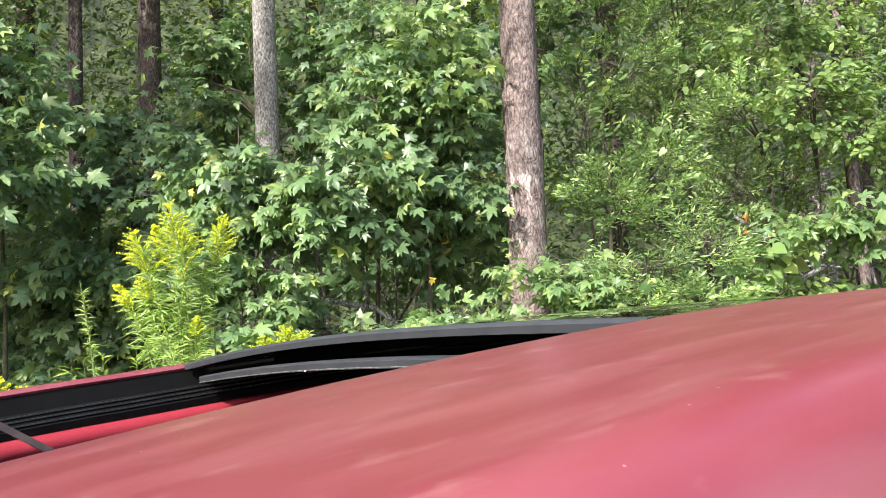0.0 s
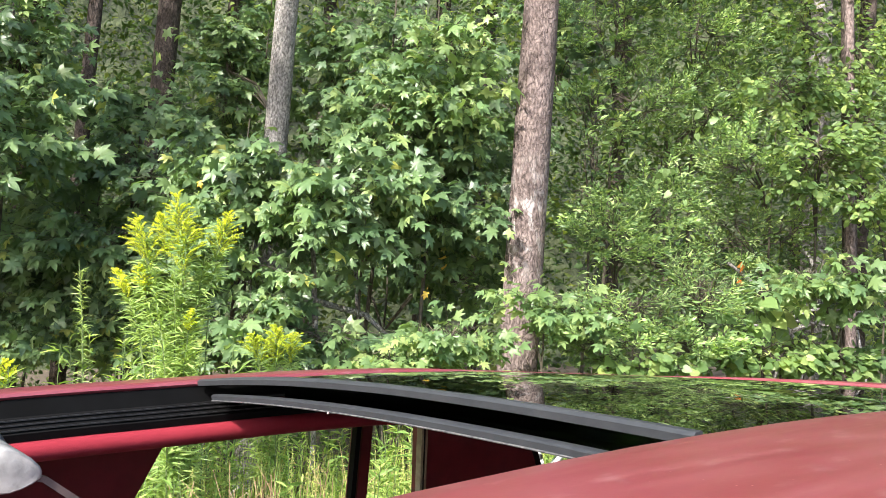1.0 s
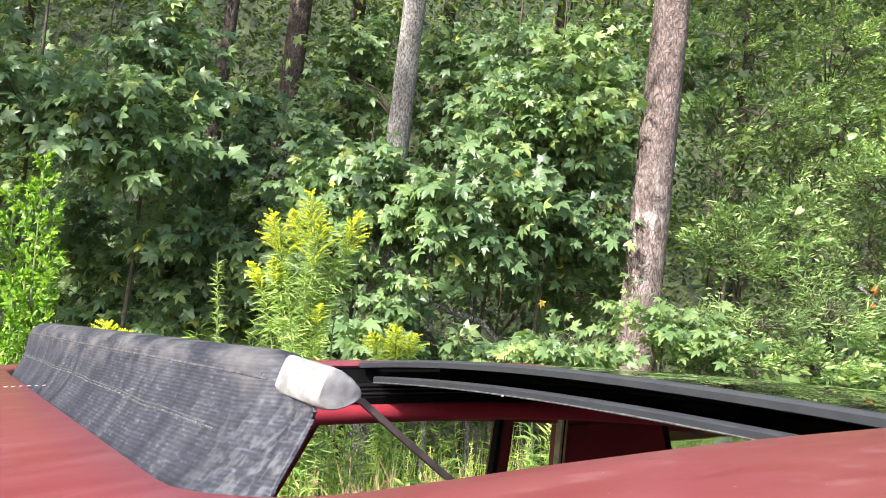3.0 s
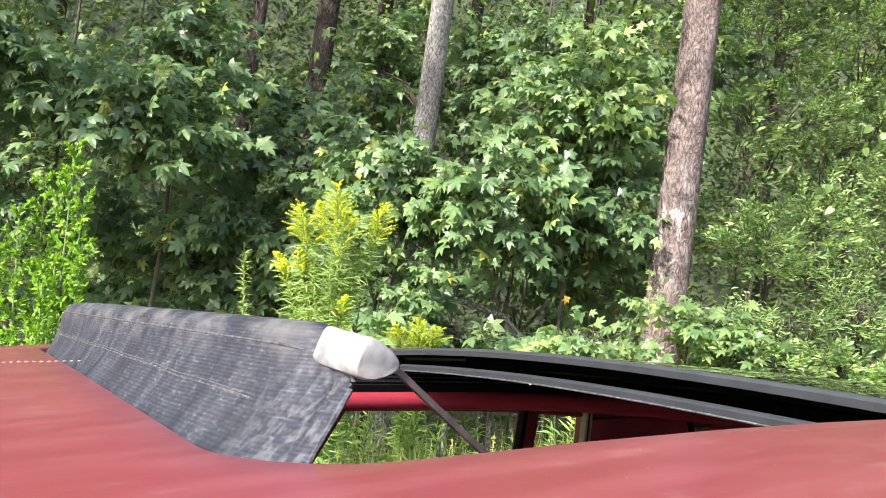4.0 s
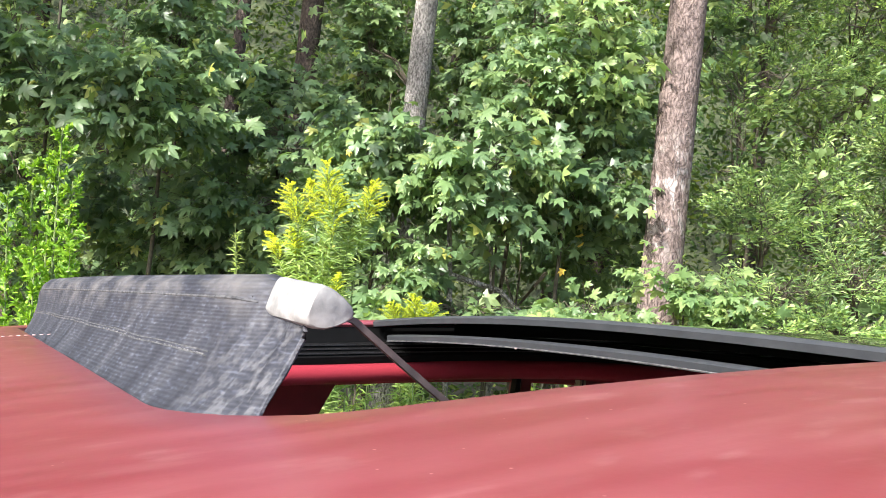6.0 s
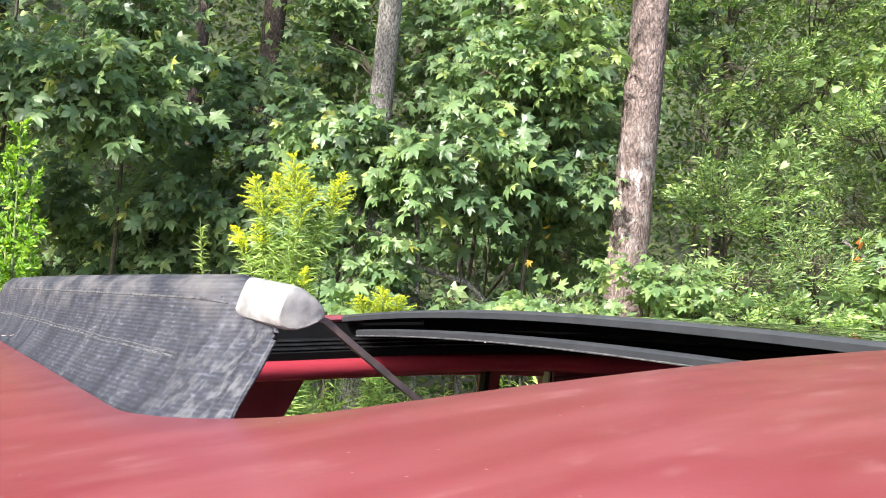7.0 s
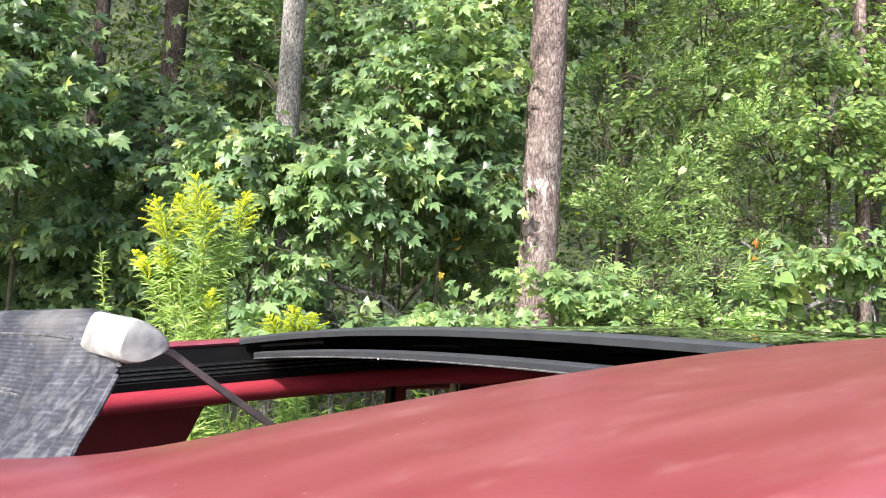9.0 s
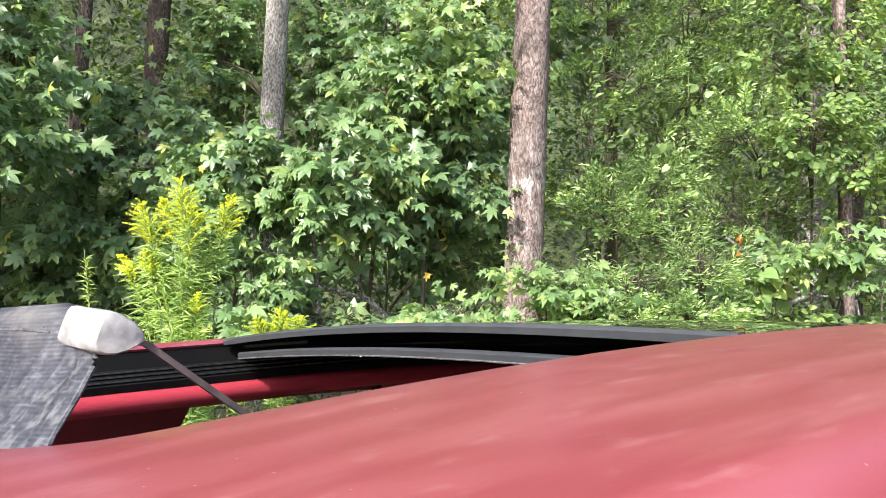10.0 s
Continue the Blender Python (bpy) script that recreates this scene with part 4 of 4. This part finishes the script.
shoot(0.00, 4.60, 1.5, [(0.12, 4.40, 1.42, 0.21, 0.05, 28)])
myrtle(1.30, 5.60, 3.2, [(1.35, 5.30, 2.50, 0.20, 0.32, 40), (1.38, 5.50, 2.94, 0.20, 0.22, 30)], mat=VINE, shape=OVAL, leaf=0.06, per=9, spread=0.16)
myrtle(1.60, 6.40, 4.6, [(1.66, 6.00, 3.64, 0.38, 0.37, 60), (1.78, 5.70, 3.08, 0.36, 0.23, 46)])
myrtle(2.30, 6.50, 4.6, [(2.37, 6.10, 3.66, 0.35, 0.33, 50), (2.29, 5.80, 3.04, 0.17, 0.20, 22)])
myrtle(1.40, 5.20, 2.4, [(1.34, 4.85, 2.11, 0.18, 0.16, 46), (1.72, 5.10, 2.28, 0.16, 0.25, 44)])
myrtle(1.90, 5.00, 2.0, [(1.85, 4.75, 1.78, 0.25, 0.12, 54), (1.43, 4.70, 1.69, 0.22, 0.10, 44), (1.67, 5.00, 1.96, 0.20, 0.10, 30)], shape=LANCE, leaf=0.058, per=22)
myrtle(2.50, 5.60, 3.0, [(2.31, 5.20, 2.62, 0.25, 0.19, 50), (2.33, 5.50, 2.22, 0.16, 0.22, 30)])
myrtle(2.30, 5.10, 1.7, [(1.21, 4.55, 1.51, 0.21, 0.07, 30), (1.76, 4.60, 1.51, 0.24, 0.07, 36)])
myrtle(2.10, 6.40, 3.6, [(2.71, 6.20, 3.23, 0.40, 0.38, 50), (2.05, 5.90, 2.73, 0.26, 0.28, 40), (3.01, 6.20, 2.25, 0.35, 0.18, 34)], mat=VINE, shape=OVAL, leaf=0.05, per=20)
dogwood(3.00, 5.90, 3.4, [(2.68, 5.10, 2.62, 0.23, 0.16, 52), (2.63, 5.40, 3.15, 0.32, 0.09, 46)])
dogwood(3.40, 6.20, 4.2, [(3.25, 5.60, 3.46, 0.16, 0.22, 36), (3.09, 5.20, 2.83, 0.10, 0.13, 26), (3.20, 6.20, 3.85, 0.23, 0.14, 24)])
dogwood(4.20, 6.60, 4.4, [(3.82, 5.80, 3.17, 0.32, 0.73, 50)])
dogwood(3.30, 5.50, 2.3, [(2.98, 5.00, 2.37, 0.09, 0.06, 24)])
maple(2.75, 5.10, 2.0, [(2.49, 4.75, 1.89, 0.16, 0.05, 26), (2.82, 4.80, 1.81, 0.09, 0.05, 10)])
ground_ivy(2.50, 5.00, 1.4, [(2.21, 4.75, 1.48, 0.16, 0.05, 26), (2.45, 4.90, 1.49, 0.10, 0.05, 12)])
ground_ivy(3.10, 5.10, 1.5, [(2.66, 4.80, 1.44, 0.22, 0.05, 34)])
ground_ivy(1.60, 4.80, 1.4, [(1.43, 4.55, 1.42, 0.24, 0.05, 30)])
grape(2.45, 5.20, 2.0, [(2.24, 4.85, 1.80, 0.09, 0.07, 12)])


def far_woods():
    n = 200000
    d = 6.3 + 7.0 * RNG.uniform(0, 1, n) ** 1.3
    s = RNG.uniform(-1, 1, n) * (d * 0.72 + 0.6)
    z = RNG.uniform(0, 1, n) ** 0.9 * 7.2
    keep = np.array([noise.noise((a * 0.8, b * 0.8, c * 1.1)) + 0.35 * noise.noise((a * 3, b * 3, c * 3.6)) > (-0.12 if b < 8.5 and a > 0.8 else 0.02) for a, b, c in zip(s, d, z)])
    s, d, z = s[keep], d[keep], z[keep]
    x = EYE_X + s * math.cos(YAW) + d * math.sin(YAW)
    y = EYE_Y - s * math.sin(YAW) + d * math.cos(YAW)
    pos = np.stack([x, y, z], 1)
    k = len(pos)
    w = RNG.normal(0, 1, (k, 3))
    w[:, 2] = w[:, 2] * 0.4 - 0.3
    up = np.array([0, 0, 0.9]) + 0.4 * OPEN_WAY + RNG.normal(0, 0.5, (k, 3))
    v, t = leaves(WIDE, pos, w, up, RNG.uniform(0.05, 0.11, k) * (0.6 + d / 18))
    ob = arrays("woodland_foliage", v, t, DEEP)
    # canopy of the tall trees: close over the wood, with gaps over its edge
    k = 52000
    s, d, z = RNG.uniform(-10, 10, k), RNG.uniform(0.9, 13, k), RNG.uniform(0, 1, k)
    lump = np.array([noise.noise((a * 0.7, b * 0.7, 5.0)) + 0.5 * noise.noise((a * 2.1, b * 2.1, 9.0)) for a, b in zip(s, d)])
    bar = np.where(d > 4.4, np.where(s < -3.0, -0.05, 0.32), np.where(s < -3.3, -0.18, 0.36))
    ok = lump > bar
    s, d, z = s[ok], d[ok], z[ok]
    z = np.where((d > 1.7) & (d < 4.4) & (s < -2.8), 4.2, 5.0) + z * 3.2 + 0.3 * np.maximum(0, d - 7)
    k = len(s)
    x = EYE_X + s * math.cos(YAW) + d * math.sin(YAW)
    y = EYE_Y - s * math.sin(YAW) + d * math.cos(YAW)
    w = RNG.normal(0, 1, (k, 3))
    v, t = leaves(STAR_FAR, np.stack([x, y, z], 1), w, np.array([0, 0, 0.9]) + RNG.normal(0, 0.5, (k, 3)), RNG.uniform(0.12, 0.24, k))
    tagged(arrays("canopy_foliage", v, t, DEEP), "leafy canopy above the wood edge", "foliage", kind="stuff")
    tagged(ob, "dim green foliage deep inside the wood", "foliage", kind="stuff")


far_woods()


def backdrop():
    """A far wall of dim wood that closes the view between the trunks."""
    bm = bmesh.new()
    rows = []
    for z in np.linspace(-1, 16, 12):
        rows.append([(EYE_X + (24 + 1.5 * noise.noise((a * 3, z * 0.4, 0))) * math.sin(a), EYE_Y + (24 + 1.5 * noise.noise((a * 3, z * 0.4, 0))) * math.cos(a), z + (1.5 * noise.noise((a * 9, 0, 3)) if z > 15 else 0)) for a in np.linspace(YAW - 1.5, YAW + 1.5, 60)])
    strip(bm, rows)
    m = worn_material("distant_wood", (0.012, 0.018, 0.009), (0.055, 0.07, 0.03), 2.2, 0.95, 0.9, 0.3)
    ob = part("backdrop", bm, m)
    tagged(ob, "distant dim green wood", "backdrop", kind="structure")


backdrop()


# ---- goldenrod ----
def goldenrod(x, y, stems, rng, label, spread=1.0):
    """stems: (offset right, offset deeper, top height, plume length, lean)."""
    tree = thing("goldenrod", label, "flower", "goldenrod by the car")
    right = np.array([math.cos(YAW), -math.sin(YAW), 0])
    for s, dd, top, plume, lean in stems:
        plume *= 1.25
        bend = np.array([*rng.normal(0, 0.015, 2), 0])
        sb = bmesh.new()
        foot = np.array([x, y, 0]) + right * (s * 0.2 + 0.03) - OPEN_WAY * dd
        foot[2] = grass_level(foot[0], foot[1]) - 0.02
        tip = np.array([x, y, top]) + right * s - OPEN_WAY * dd

        def along(q):
            q = np.asarray(q, float)[..., None]
            p = foot + (tip - foot) * q
            p = p + right * (s * 0.8 - 0.03) * (q ** 7 - q)
            return p + (right * lean * 0.06 + bend) * np.sin(q * 3.1)
        qs = np.linspace(0, 1, 10)
        tube(sb, [Vector(p) for p in along(qs)], [0.005, 0.005, 0.005, 0.0045, 0.004, 0.0037, 0.0034, 0.003, 0.0022, 0.0012], 5)
        H = np.linalg.norm(tip - foot)
        axis = (along(1.0) - along(0.9))
        axis = axis / np.linalg.norm(axis)
        n = int(H * (110 if abs(s) > 0.1 or 0 < plume < 0.1 else 330))
        q = rng.uniform(0.86 if abs(s) > 0.1 or 0 < plume < 0.1 else 0.3, 0.98, n)
        az = rng.uniform(0, 2 * math.pi, n)
        lp = along(q)
        lw = np.stack([np.cos(az), np.sin(az), rng.uniform(-0.25, 0.95, n)], 1)
        lu = np.array([0, 0, 1]) + 0.35 * rng.normal(0, 1, (n, 3)) + 0.4 * OPEN_WAY
        ls = rng.uniform(0.06, 0.135, n) * (1.25 - 0.62 * q) * min(1.0, spread)
        fp, arcs = [], []
        if plume > 0:
            for k in range(int(18 + plume * 210)):
                q = rng.uniform(0, 1)
                az = rng.uniform(0, 2 * math.pi)
                o = np.array([math.cos(az), math.sin(az), 0]) + right * lean * 0.5
                plume_w = plume * 0.50
                ln = plume_w * (1.0 - 0.78 * q) * rng.uniform(0.6, 1.1) * spread
                b = along(1.0) - axis * plume * (1 - q)
                arc = [b + o * ln * u + np.array([0, 0, ln * ((2.0 if spread > 1.2 else 1.85) * u - 0.95 * u * u)]) for u in np.linspace(0, 1, 5)]
                tube(sb, arc, 0.0009, 3)
                for _ in range(int(26 + (560 if spread > 1.2 else 850) * ln)):
                    u = rng.uniform(0.1, 1.0)
                    i = min(3, int(u * 4))
                    fp.append(arc[i] + (arc[i + 1] - arc[i]) * (u * 4 - i) + rng.normal(0, 0.0018, 3) + np.array([0, 0, 0.003]))
        stem = part("stem", sb, STEM, tree)
        v, t = leaves(NARROW, lp, lw, lu, ls)
        tagged(arrays("stem_foliage", v, t, HERB, stem), kind="stuff")
        if fp:
            m = len(fp)
            v, t = leaves(FLORET, fp, rng.normal(0, 1, (m, 3)), rng.normal(0, 1, (m, 3)), rng.uniform(0.0024, 0.0042, m) * (1.4 if spread > 1.2 else 1.0))
            tagged(arrays("flower_plume", v, t, GOLD, stem, "bright yellow arching flower plume"), kind="stuff")
    return tree


goldenrod(1.19, 2.85, [(0.0, 0.0, 2.09, 0.20, 0.2), (0.19, 0.05, 2.03, 0.15, 0.6), (-0.13, -0.03, 2.0, 0.16, -0.5), (-0.07, 0.05, 2.02, 0.14, -0.3), (0.06, -0.05, 1.98, 0.16, 0.3), (-0.20, -0.03, 1.80, 0.10, -0.6), (-0.11, -0.06, 1.82, 0.09, -0.2), (0.09, -0.08, 1.66, 0.07, 0.1), (0.02, -0.08, 1.85, 0.0, 0), (0.12, 0.0, 1.88, 0.0, 0.2), (-0.05, -0.09, 1.75, 0.0, 0)], RNG, "tall goldenrod in yellow bloom with narrow green leaves")
goldenrod(1.80, 3.25, [(-0.07, 0, 1.54, 0.11, -0.3), (0.03, 0, 1.57, 0.13, 0.0), (0.12, 0, 1.54, 0.11, 0.4), (0.0, 0.05, 1.5, 0.11, 0.1)], RNG, "low goldenrod in full yellow bloom", 1.35)
px, py = plan(-1.40, 3.2)
goldenrod(px, py, [(-0.05, 0, 1.53, 0.12, -0.8), (0.03, 0, 1.50, 0.11, -0.4), (0.1, 0.03, 1.46, 0.08, 0.2)], RNG, "low goldenrod in full yellow bloom", 1.35)
px, py = plan(-1.09, 3.3)
goldenrod(px, py, [(0, 0, 1.84, 0.0, 0.2)], RNG, "green goldenrod stalk not yet in bloom", 0.55)


# ---- young shrub with small bright leaves ----
def bright_shrub(x, y, stems, rng):
    tree = thing("privet_shrub", "upright young shrub with small glossy bright green leaves", "shrub")
    right = np.array([math.cos(YAW), -math.sin(YAW), 0])
    for s, dd, top in stems:
        sb = bmesh.new()
        lp, lw, lu, ls = [], [], [], []
        foot = np.array([x, y, 0]) + right * s * 0.5 - OPEN_WAY * dd * 0.5
        foot[2] = grass_level(foot[0], foot[1]) - 0.02
        tip = np.array([x, y, top]) + right * s - OPEN_WAY * dd
        tube(sb, [foot + (tip - foot) * q for q in np.linspace(0, 1, 5)], [0.008, 0.007, 0.006, 0.004, 0.002], 5)
        for k in range(48):
            q = 0.25 + 0.75 * k / 48
            az = k * 2.4 + rng.normal(0, 0.3)
            b = foot + (tip - foot) * q
            o = np.array([math.cos(az), math.sin(az), rng.uniform(0.9, 1.9)])
            o /= np.linalg.norm(o)
            ln = rng.uniform(0.09, 0.2) * (1.1 - 0.75 * q)
            tube(sb, [b, b + o * ln], [0.0025, 0.001], 3)
            u = rng.uniform(0.1, 1.05, 36)
            lp.append(b + o * ln * u[:, None])
            lw.append(o * 0.8 + rng.normal(0, 0.6, (36, 3)))
            lu.append(np.array([0, 0, 0.6]) + 0.6 * OPEN_WAY + rng.normal(0, 0.5, (36, 3)))
            ls.append(rng.uniform(0.016, 0.035, 36))
        stem = part("stem", sb, STEM, tree)
        v, t = leaves(OVAL, np.concatenate(lp), np.concatenate(lw), np.concatenate(lu), np.concatenate(ls))
        tagged(arrays("stem_foliage", v, t, PRIVET, stem), kind="stuff")


bright_shrub(0.30, 3.52, [(0.0, 0, 2.20), (-0.05, 0.03, 2.10), (-0.14, 0.05, 2.06), (0.05, 0.02, 1.98), (0.10, -0.05, 1.78), (-0.18, -0.05, 1.92), (-0.27, 0, 1.75), (-0.36, 0.05, 1.72), (-0.02, -0.1, 1.7), (-0.46, 0.1, 1.66)], RNG)


# ---- tall grass and weeds between the car and the wood ----
def meadow():
    n = 46000
    s = RNG.uniform(-3.2, 5.5, n)
    d = RNG.uniform(2.1, 4.4, n)
    x = EYE_X + s * math.cos(YAW) + d * math.sin(YAW)
    y = EYE_Y - s * math.sin(YAW) + d * math.cos(YAW)
    ok = y > 1.5
    x, y = x[ok], y[ok]
    k = len(x)
    z = np.array([grass_level(a, b) for a, b in zip(x, y)])
    w = np.stack([RNG.normal(0, 0.28, k), RNG.normal(0, 0.28, k), np.ones(k)], 1)
    v, t = leaves(BLADE, np.stack([x, y, z], 1), w, RNG.normal(0, 1, (k, 3)), RNG.uniform(0.5, 1.2, k))
    ob = arrays("tall_grass", v, t, STRAW)
    tagged(ob, "tall green and straw-coloured grass beside the car", "grass", kind="stuff")
    # leafy weeds: upright stalks set round with narrow leaves
    stalks, pos, way, size = bmesh.new(), [], [], []
    for _ in range(2300):
        s, d = RNG.uniform(-2.6, 4.8), RNG.uniform(2.15, 4.3)
        x, y = plan(s, d)
        if y < 1.5 or (abs(s + 0.30) < 0.2 and d < 3.1):
            continue
        foot = np.array([x, y, grass_level(x, y)])
        h = RNG.uniform(0.7, 1.3) * (0.9 + 0.35 * noise.noise((x * 1.7, y * 1.7, 2.0))) * (1.22 if s < -0.6 and d > 3.1 else 1.0)
        tip = foot + np.array([*RNG.normal(0, 0.08, 2), h])
        tube(stalks, [foot, (foot + tip) / 2, tip], [0.004, 0.003, 0.0015], 3)
        k = int(46 * h)
        q = RNG.uniform(0.4, 1.0, k)
        az = RNG.uniform(0, 6.283, k)
        pos.append(foot + (tip - foot) * q[:, None])
        way.append(np.stack([np.cos(az), np.sin(az), RNG.uniform(0.0, 1.0, k)], 1))
        size.append(RNG.uniform(0.06, 0.13, k) * (1.25 - 0.6 * q))
    tagged(part("weed_stalks", stalks, STEM), "green stalks of the weeds beside the car", "weeds", kind="stuff")
    pos, way, size = np.concatenate(pos), np.concatenate(way), np.concatenate(size)
    v, t = leaves(LANCE, pos, way, np.array([0, 0, 1]) + RNG.normal(0, 0.4, (len(pos), 3)), size)
    tagged(arrays("weed_leaves", v, t, WEED), "leafy green weeds in the tall grass", "weeds", kind="stuff")
    # a patch of dead brown stalks
    bm = bmesh.new()
    for _ in range(260):
        s, d = RNG.normal(-0.30, 0.13), RNG.uniform(2.4, 3.1)
        x, y = plan(s, d)
        foot = np.array([x, y, grass_level(x, y)])
        tip = foot + np.array([*RNG.normal(0, 0.16, 2), RNG.uniform(0.75, 1.15)])
        tube(bm, [foot, (foot + tip) / 2 + RNG.normal(0, 0.02, 3), tip], [0.003, 0.0026, 0.0012], 3)
        for _ in range(5):
            b = foot + (tip - foot) * RNG.uniform(0.4, 1.0)
            tube(bm, [b, b + np.array([*RNG.normal(0, 0.06, 2), RNG.uniform(0.02, 0.1)])], [0.0015, 0.0008], 3)
    tagged(part("dead_stalks", bm, DRY), "dead brown stalks among the green weeds", "weeds", kind="stuff")


def seed_spikes():
    """Pale seeding stalks that stand out of the grass."""
    sb, fp = bmesh.new(), []
    for _ in range(480):
        s, d = RNG.uniform(-2.2, 4.5), RNG.uniform(2.3, 4.0)
        x, y = plan(s, d)
        if y < 1.55:
            continue
        z = grass_level(x, y)
        h = RNG.uniform(0.7, 1.2)
        tip = np.array([x, y, z + h]) + np.array([*RNG.normal(0, 0.07, 2), 0])
        foot = np.array([x, y, z])
        tube(sb, [foot, (foot + tip) / 2, tip], [0.003, 0.0025, 0.0015], 4)
        for q in RNG.uniform(0.72, 1.0, 90):
            fp.append(foot + (tip - foot) * q + RNG.normal(0, 0.006, 3))
    tagged(part("seed_stalks", sb, STRAW), "thin straw-coloured seed stalks in the grass", "grass", kind="stuff")
    m = len(fp)
    v, t = leaves(FLORET, fp, RNG.normal(0, 1, (m, 3)), RNG.normal(0, 1, (m, 3)), RNG.uniform(0.005, 0.010, m))
    tagged(arrays("seed_heads", v, t, SEED), "pale yellow-green seed heads above the grass", "grass", kind="stuff")


meadow()
seed_spikes()


# ---- single leaves, vine and dead wood ----
def single_leaf(name, place, size, mat, label, rng):
    x, y, z = place
    ob = arrays(name, *leaves(STAR, [(x, y, z)], [rng.normal(0, 0.5, 3) + np.array([0, 0, -0.6])], [OPEN_WAY + rng.normal(0, 0.3, 3)], [size]), mat)
    return tagged(ob, label, "leaf", "turned leaves")


for place, size, mat, label in (((4.56, 2.60, 1.98), 0.065, ORANGE, "orange autumn leaf hanging in the shrubs"), ((4.56, 2.60, 1.89), 0.065, ORANGE, "orange autumn leaf hanging in the shrubs"),
                                ((3.05, 3.57, 1.97), 0.060, YELLOW, "yellow autumn leaf among green sweetgum leaves"), ((3.06, 3.56, 1.92), 0.055, YELLOW, "yellow autumn leaf among green sweetgum leaves"),
                                ((2.85, 3.45, 1.77), 0.045, YELLOW, "yellow autumn leaf among green sweetgum leaves"), ((1.30, 2.90, 2.17), 0.030, YELLOW, "yellowed leaf on a dry stalk")):
    single_leaf("turned_leaf", place, size, mat, label, RNG)


def vine(points, rng):
    ob = thing("vine", "climbing vine with pale heart-shaped leaves", "vine")
    bm = bmesh.new()
    tube(bm, points, 0.0016, 5)
    part("vine_stem", bm, STEM, ob)
    for a, b in zip(points, points[1:]):
        a, b = np.array(a), np.array(b)
        for k in range(4):
            c = a + (b - a) * rng.uniform(0, 1) + rng.normal(0, 0.06, 3)
            arrays("vine_leaf", *leaves(HEART, [c], [rng.normal(0, 0.6, 3) + np.array([0, 0, -0.5])], [OPEN_WAY + np.array([0, 0, 0.4]) + rng.normal(0, 0.3, 3)], [rng.uniform(0.036, 0.055)]), VINE, ob)


vine([(3.84, 2.58, 2.26), (3.82, 2.53, 2.36), (3.80, 2.54, 2.46), (3.84, 2.46, 2.60), (3.85, 2.43, 2.70), (3.83, 2.41, 2.82)], RNG)


pine(3.13, 5.5, 0.034, 9, np.random.default_rng(5), PINE_WORN, "slender brown trunk beside a dark gap", lean=(0.004, -0.003), n=24)
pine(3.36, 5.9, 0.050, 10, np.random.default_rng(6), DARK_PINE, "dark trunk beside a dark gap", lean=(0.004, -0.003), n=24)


def dead_branch(points, radius):
    bm = bmesh.new()
    tube(bm, points, [radius * (1 - 0.12 * i) for i in range(len(points))], 8)
    ob = part("dead_branch", bm, GREY_BARK)
    return tagged(ob, "fallen grey dead branch in the undergrowth", "branch", "dead wood")


def on_ground(s, d, z):
    x, y = plan(s, d)
    return (x, y, z)


dead_branch([on_ground(-1.0, 5.25, 1.93), on_ground(-0.68, 5.2, 1.80), on_ground(-0.4, 5.2, 1.72), on_ground(-0.05, 5.2, 1.63), on_ground(0.2, 5.25, 1.40), on_ground(0.35, 5.3, 0.10)], 0.026)
dead_branch([on_ground(-0.34, 5.3, 0.15), on_ground(-0.35, 5.25, 1.6), on_ground(-0.37, 5.25, 1.94), on_ground(-0.40, 5.3, 2.2)], 0.020)
dead_branch([on_ground(-0.07, 5.3, 0.15), on_ground(-0.09, 5.25, 1.61), on_ground(-0.12, 5.25, 1.95), on_ground(-0.2, 5.3, 2.2)], 0.018)
dead_branch([on_ground(2.3, 5.7, 0.1), on_ground(2.6, 5.6, 1.60), on_ground(2.95, 5.6, 1.72), on_ground(3.4, 5.6, 1.70)], 0.014)
dead_branch([on_ground(3.6, 5.8, 0.1), on_ground(3.3, 5.7, 1.58), on_ground(2.9, 5.7, 1.64), on_ground(2.55, 5.7, 1.60)], 0.012)
dead_branch([on_ground(2.5, 6.0, 0.1), on_ground(2.9, 5.9, 1.55), on_ground(3.3, 5.9, 1.72), on_ground(3.8, 6.0, 1.85)], 0.025)
dead_branch([on_ground(3.4, 6.3, 0.1), on_ground(3.1, 6.2, 1.5), on_ground(2.8, 6.2, 1.9), on_ground(2.6, 6.2, 2.05)], 0.02)


# ---- inside the rear quarter window ----
LACQUER = worn_material("white_lacquer", (0.62, 0.64, 0.62), (0.78, 0.79, 0.77), 20, 0.35)


def white_frame():
    """The bowed back of a white garden chair, with a strut."""
    ob = thing("garden_chair", "white plastic garden chair standing outside the rear quarter window", "chair", at=CAR)
    for name, pts, r in (("back_frame", [(1.50, 1.42, 0.02), (1.51, 1.30, 1.0), (1.517, 1.23, 1.285), (1.528, 1.22, 1.318), (1.560, 1.22, 1.334), (1.62, 1.22, 1.316), (1.70, 1.22, 1.287), (1.782, 1.22, 1.254), (1.88, 1.23, 1.21), (1.91, 1.30, 1.0), (1.92, 1.42, 0.02)], 0.018),
                         ("strut", [(1.50, 1.27, 1.15), (1.545, 1.225, 1.245), (1.62, 1.22, 1.316)], 0.010),
                         ("cross_bar", [(1.51, 1.31, 0.95), (1.70, 1.31, 0.96), (1.91, 1.31, 0.95)], 0.012)):
        bm = bmesh.new()
        tube(bm, pts, r, 10)
        part(name, bm, LACQUER, ob)


white_frame()
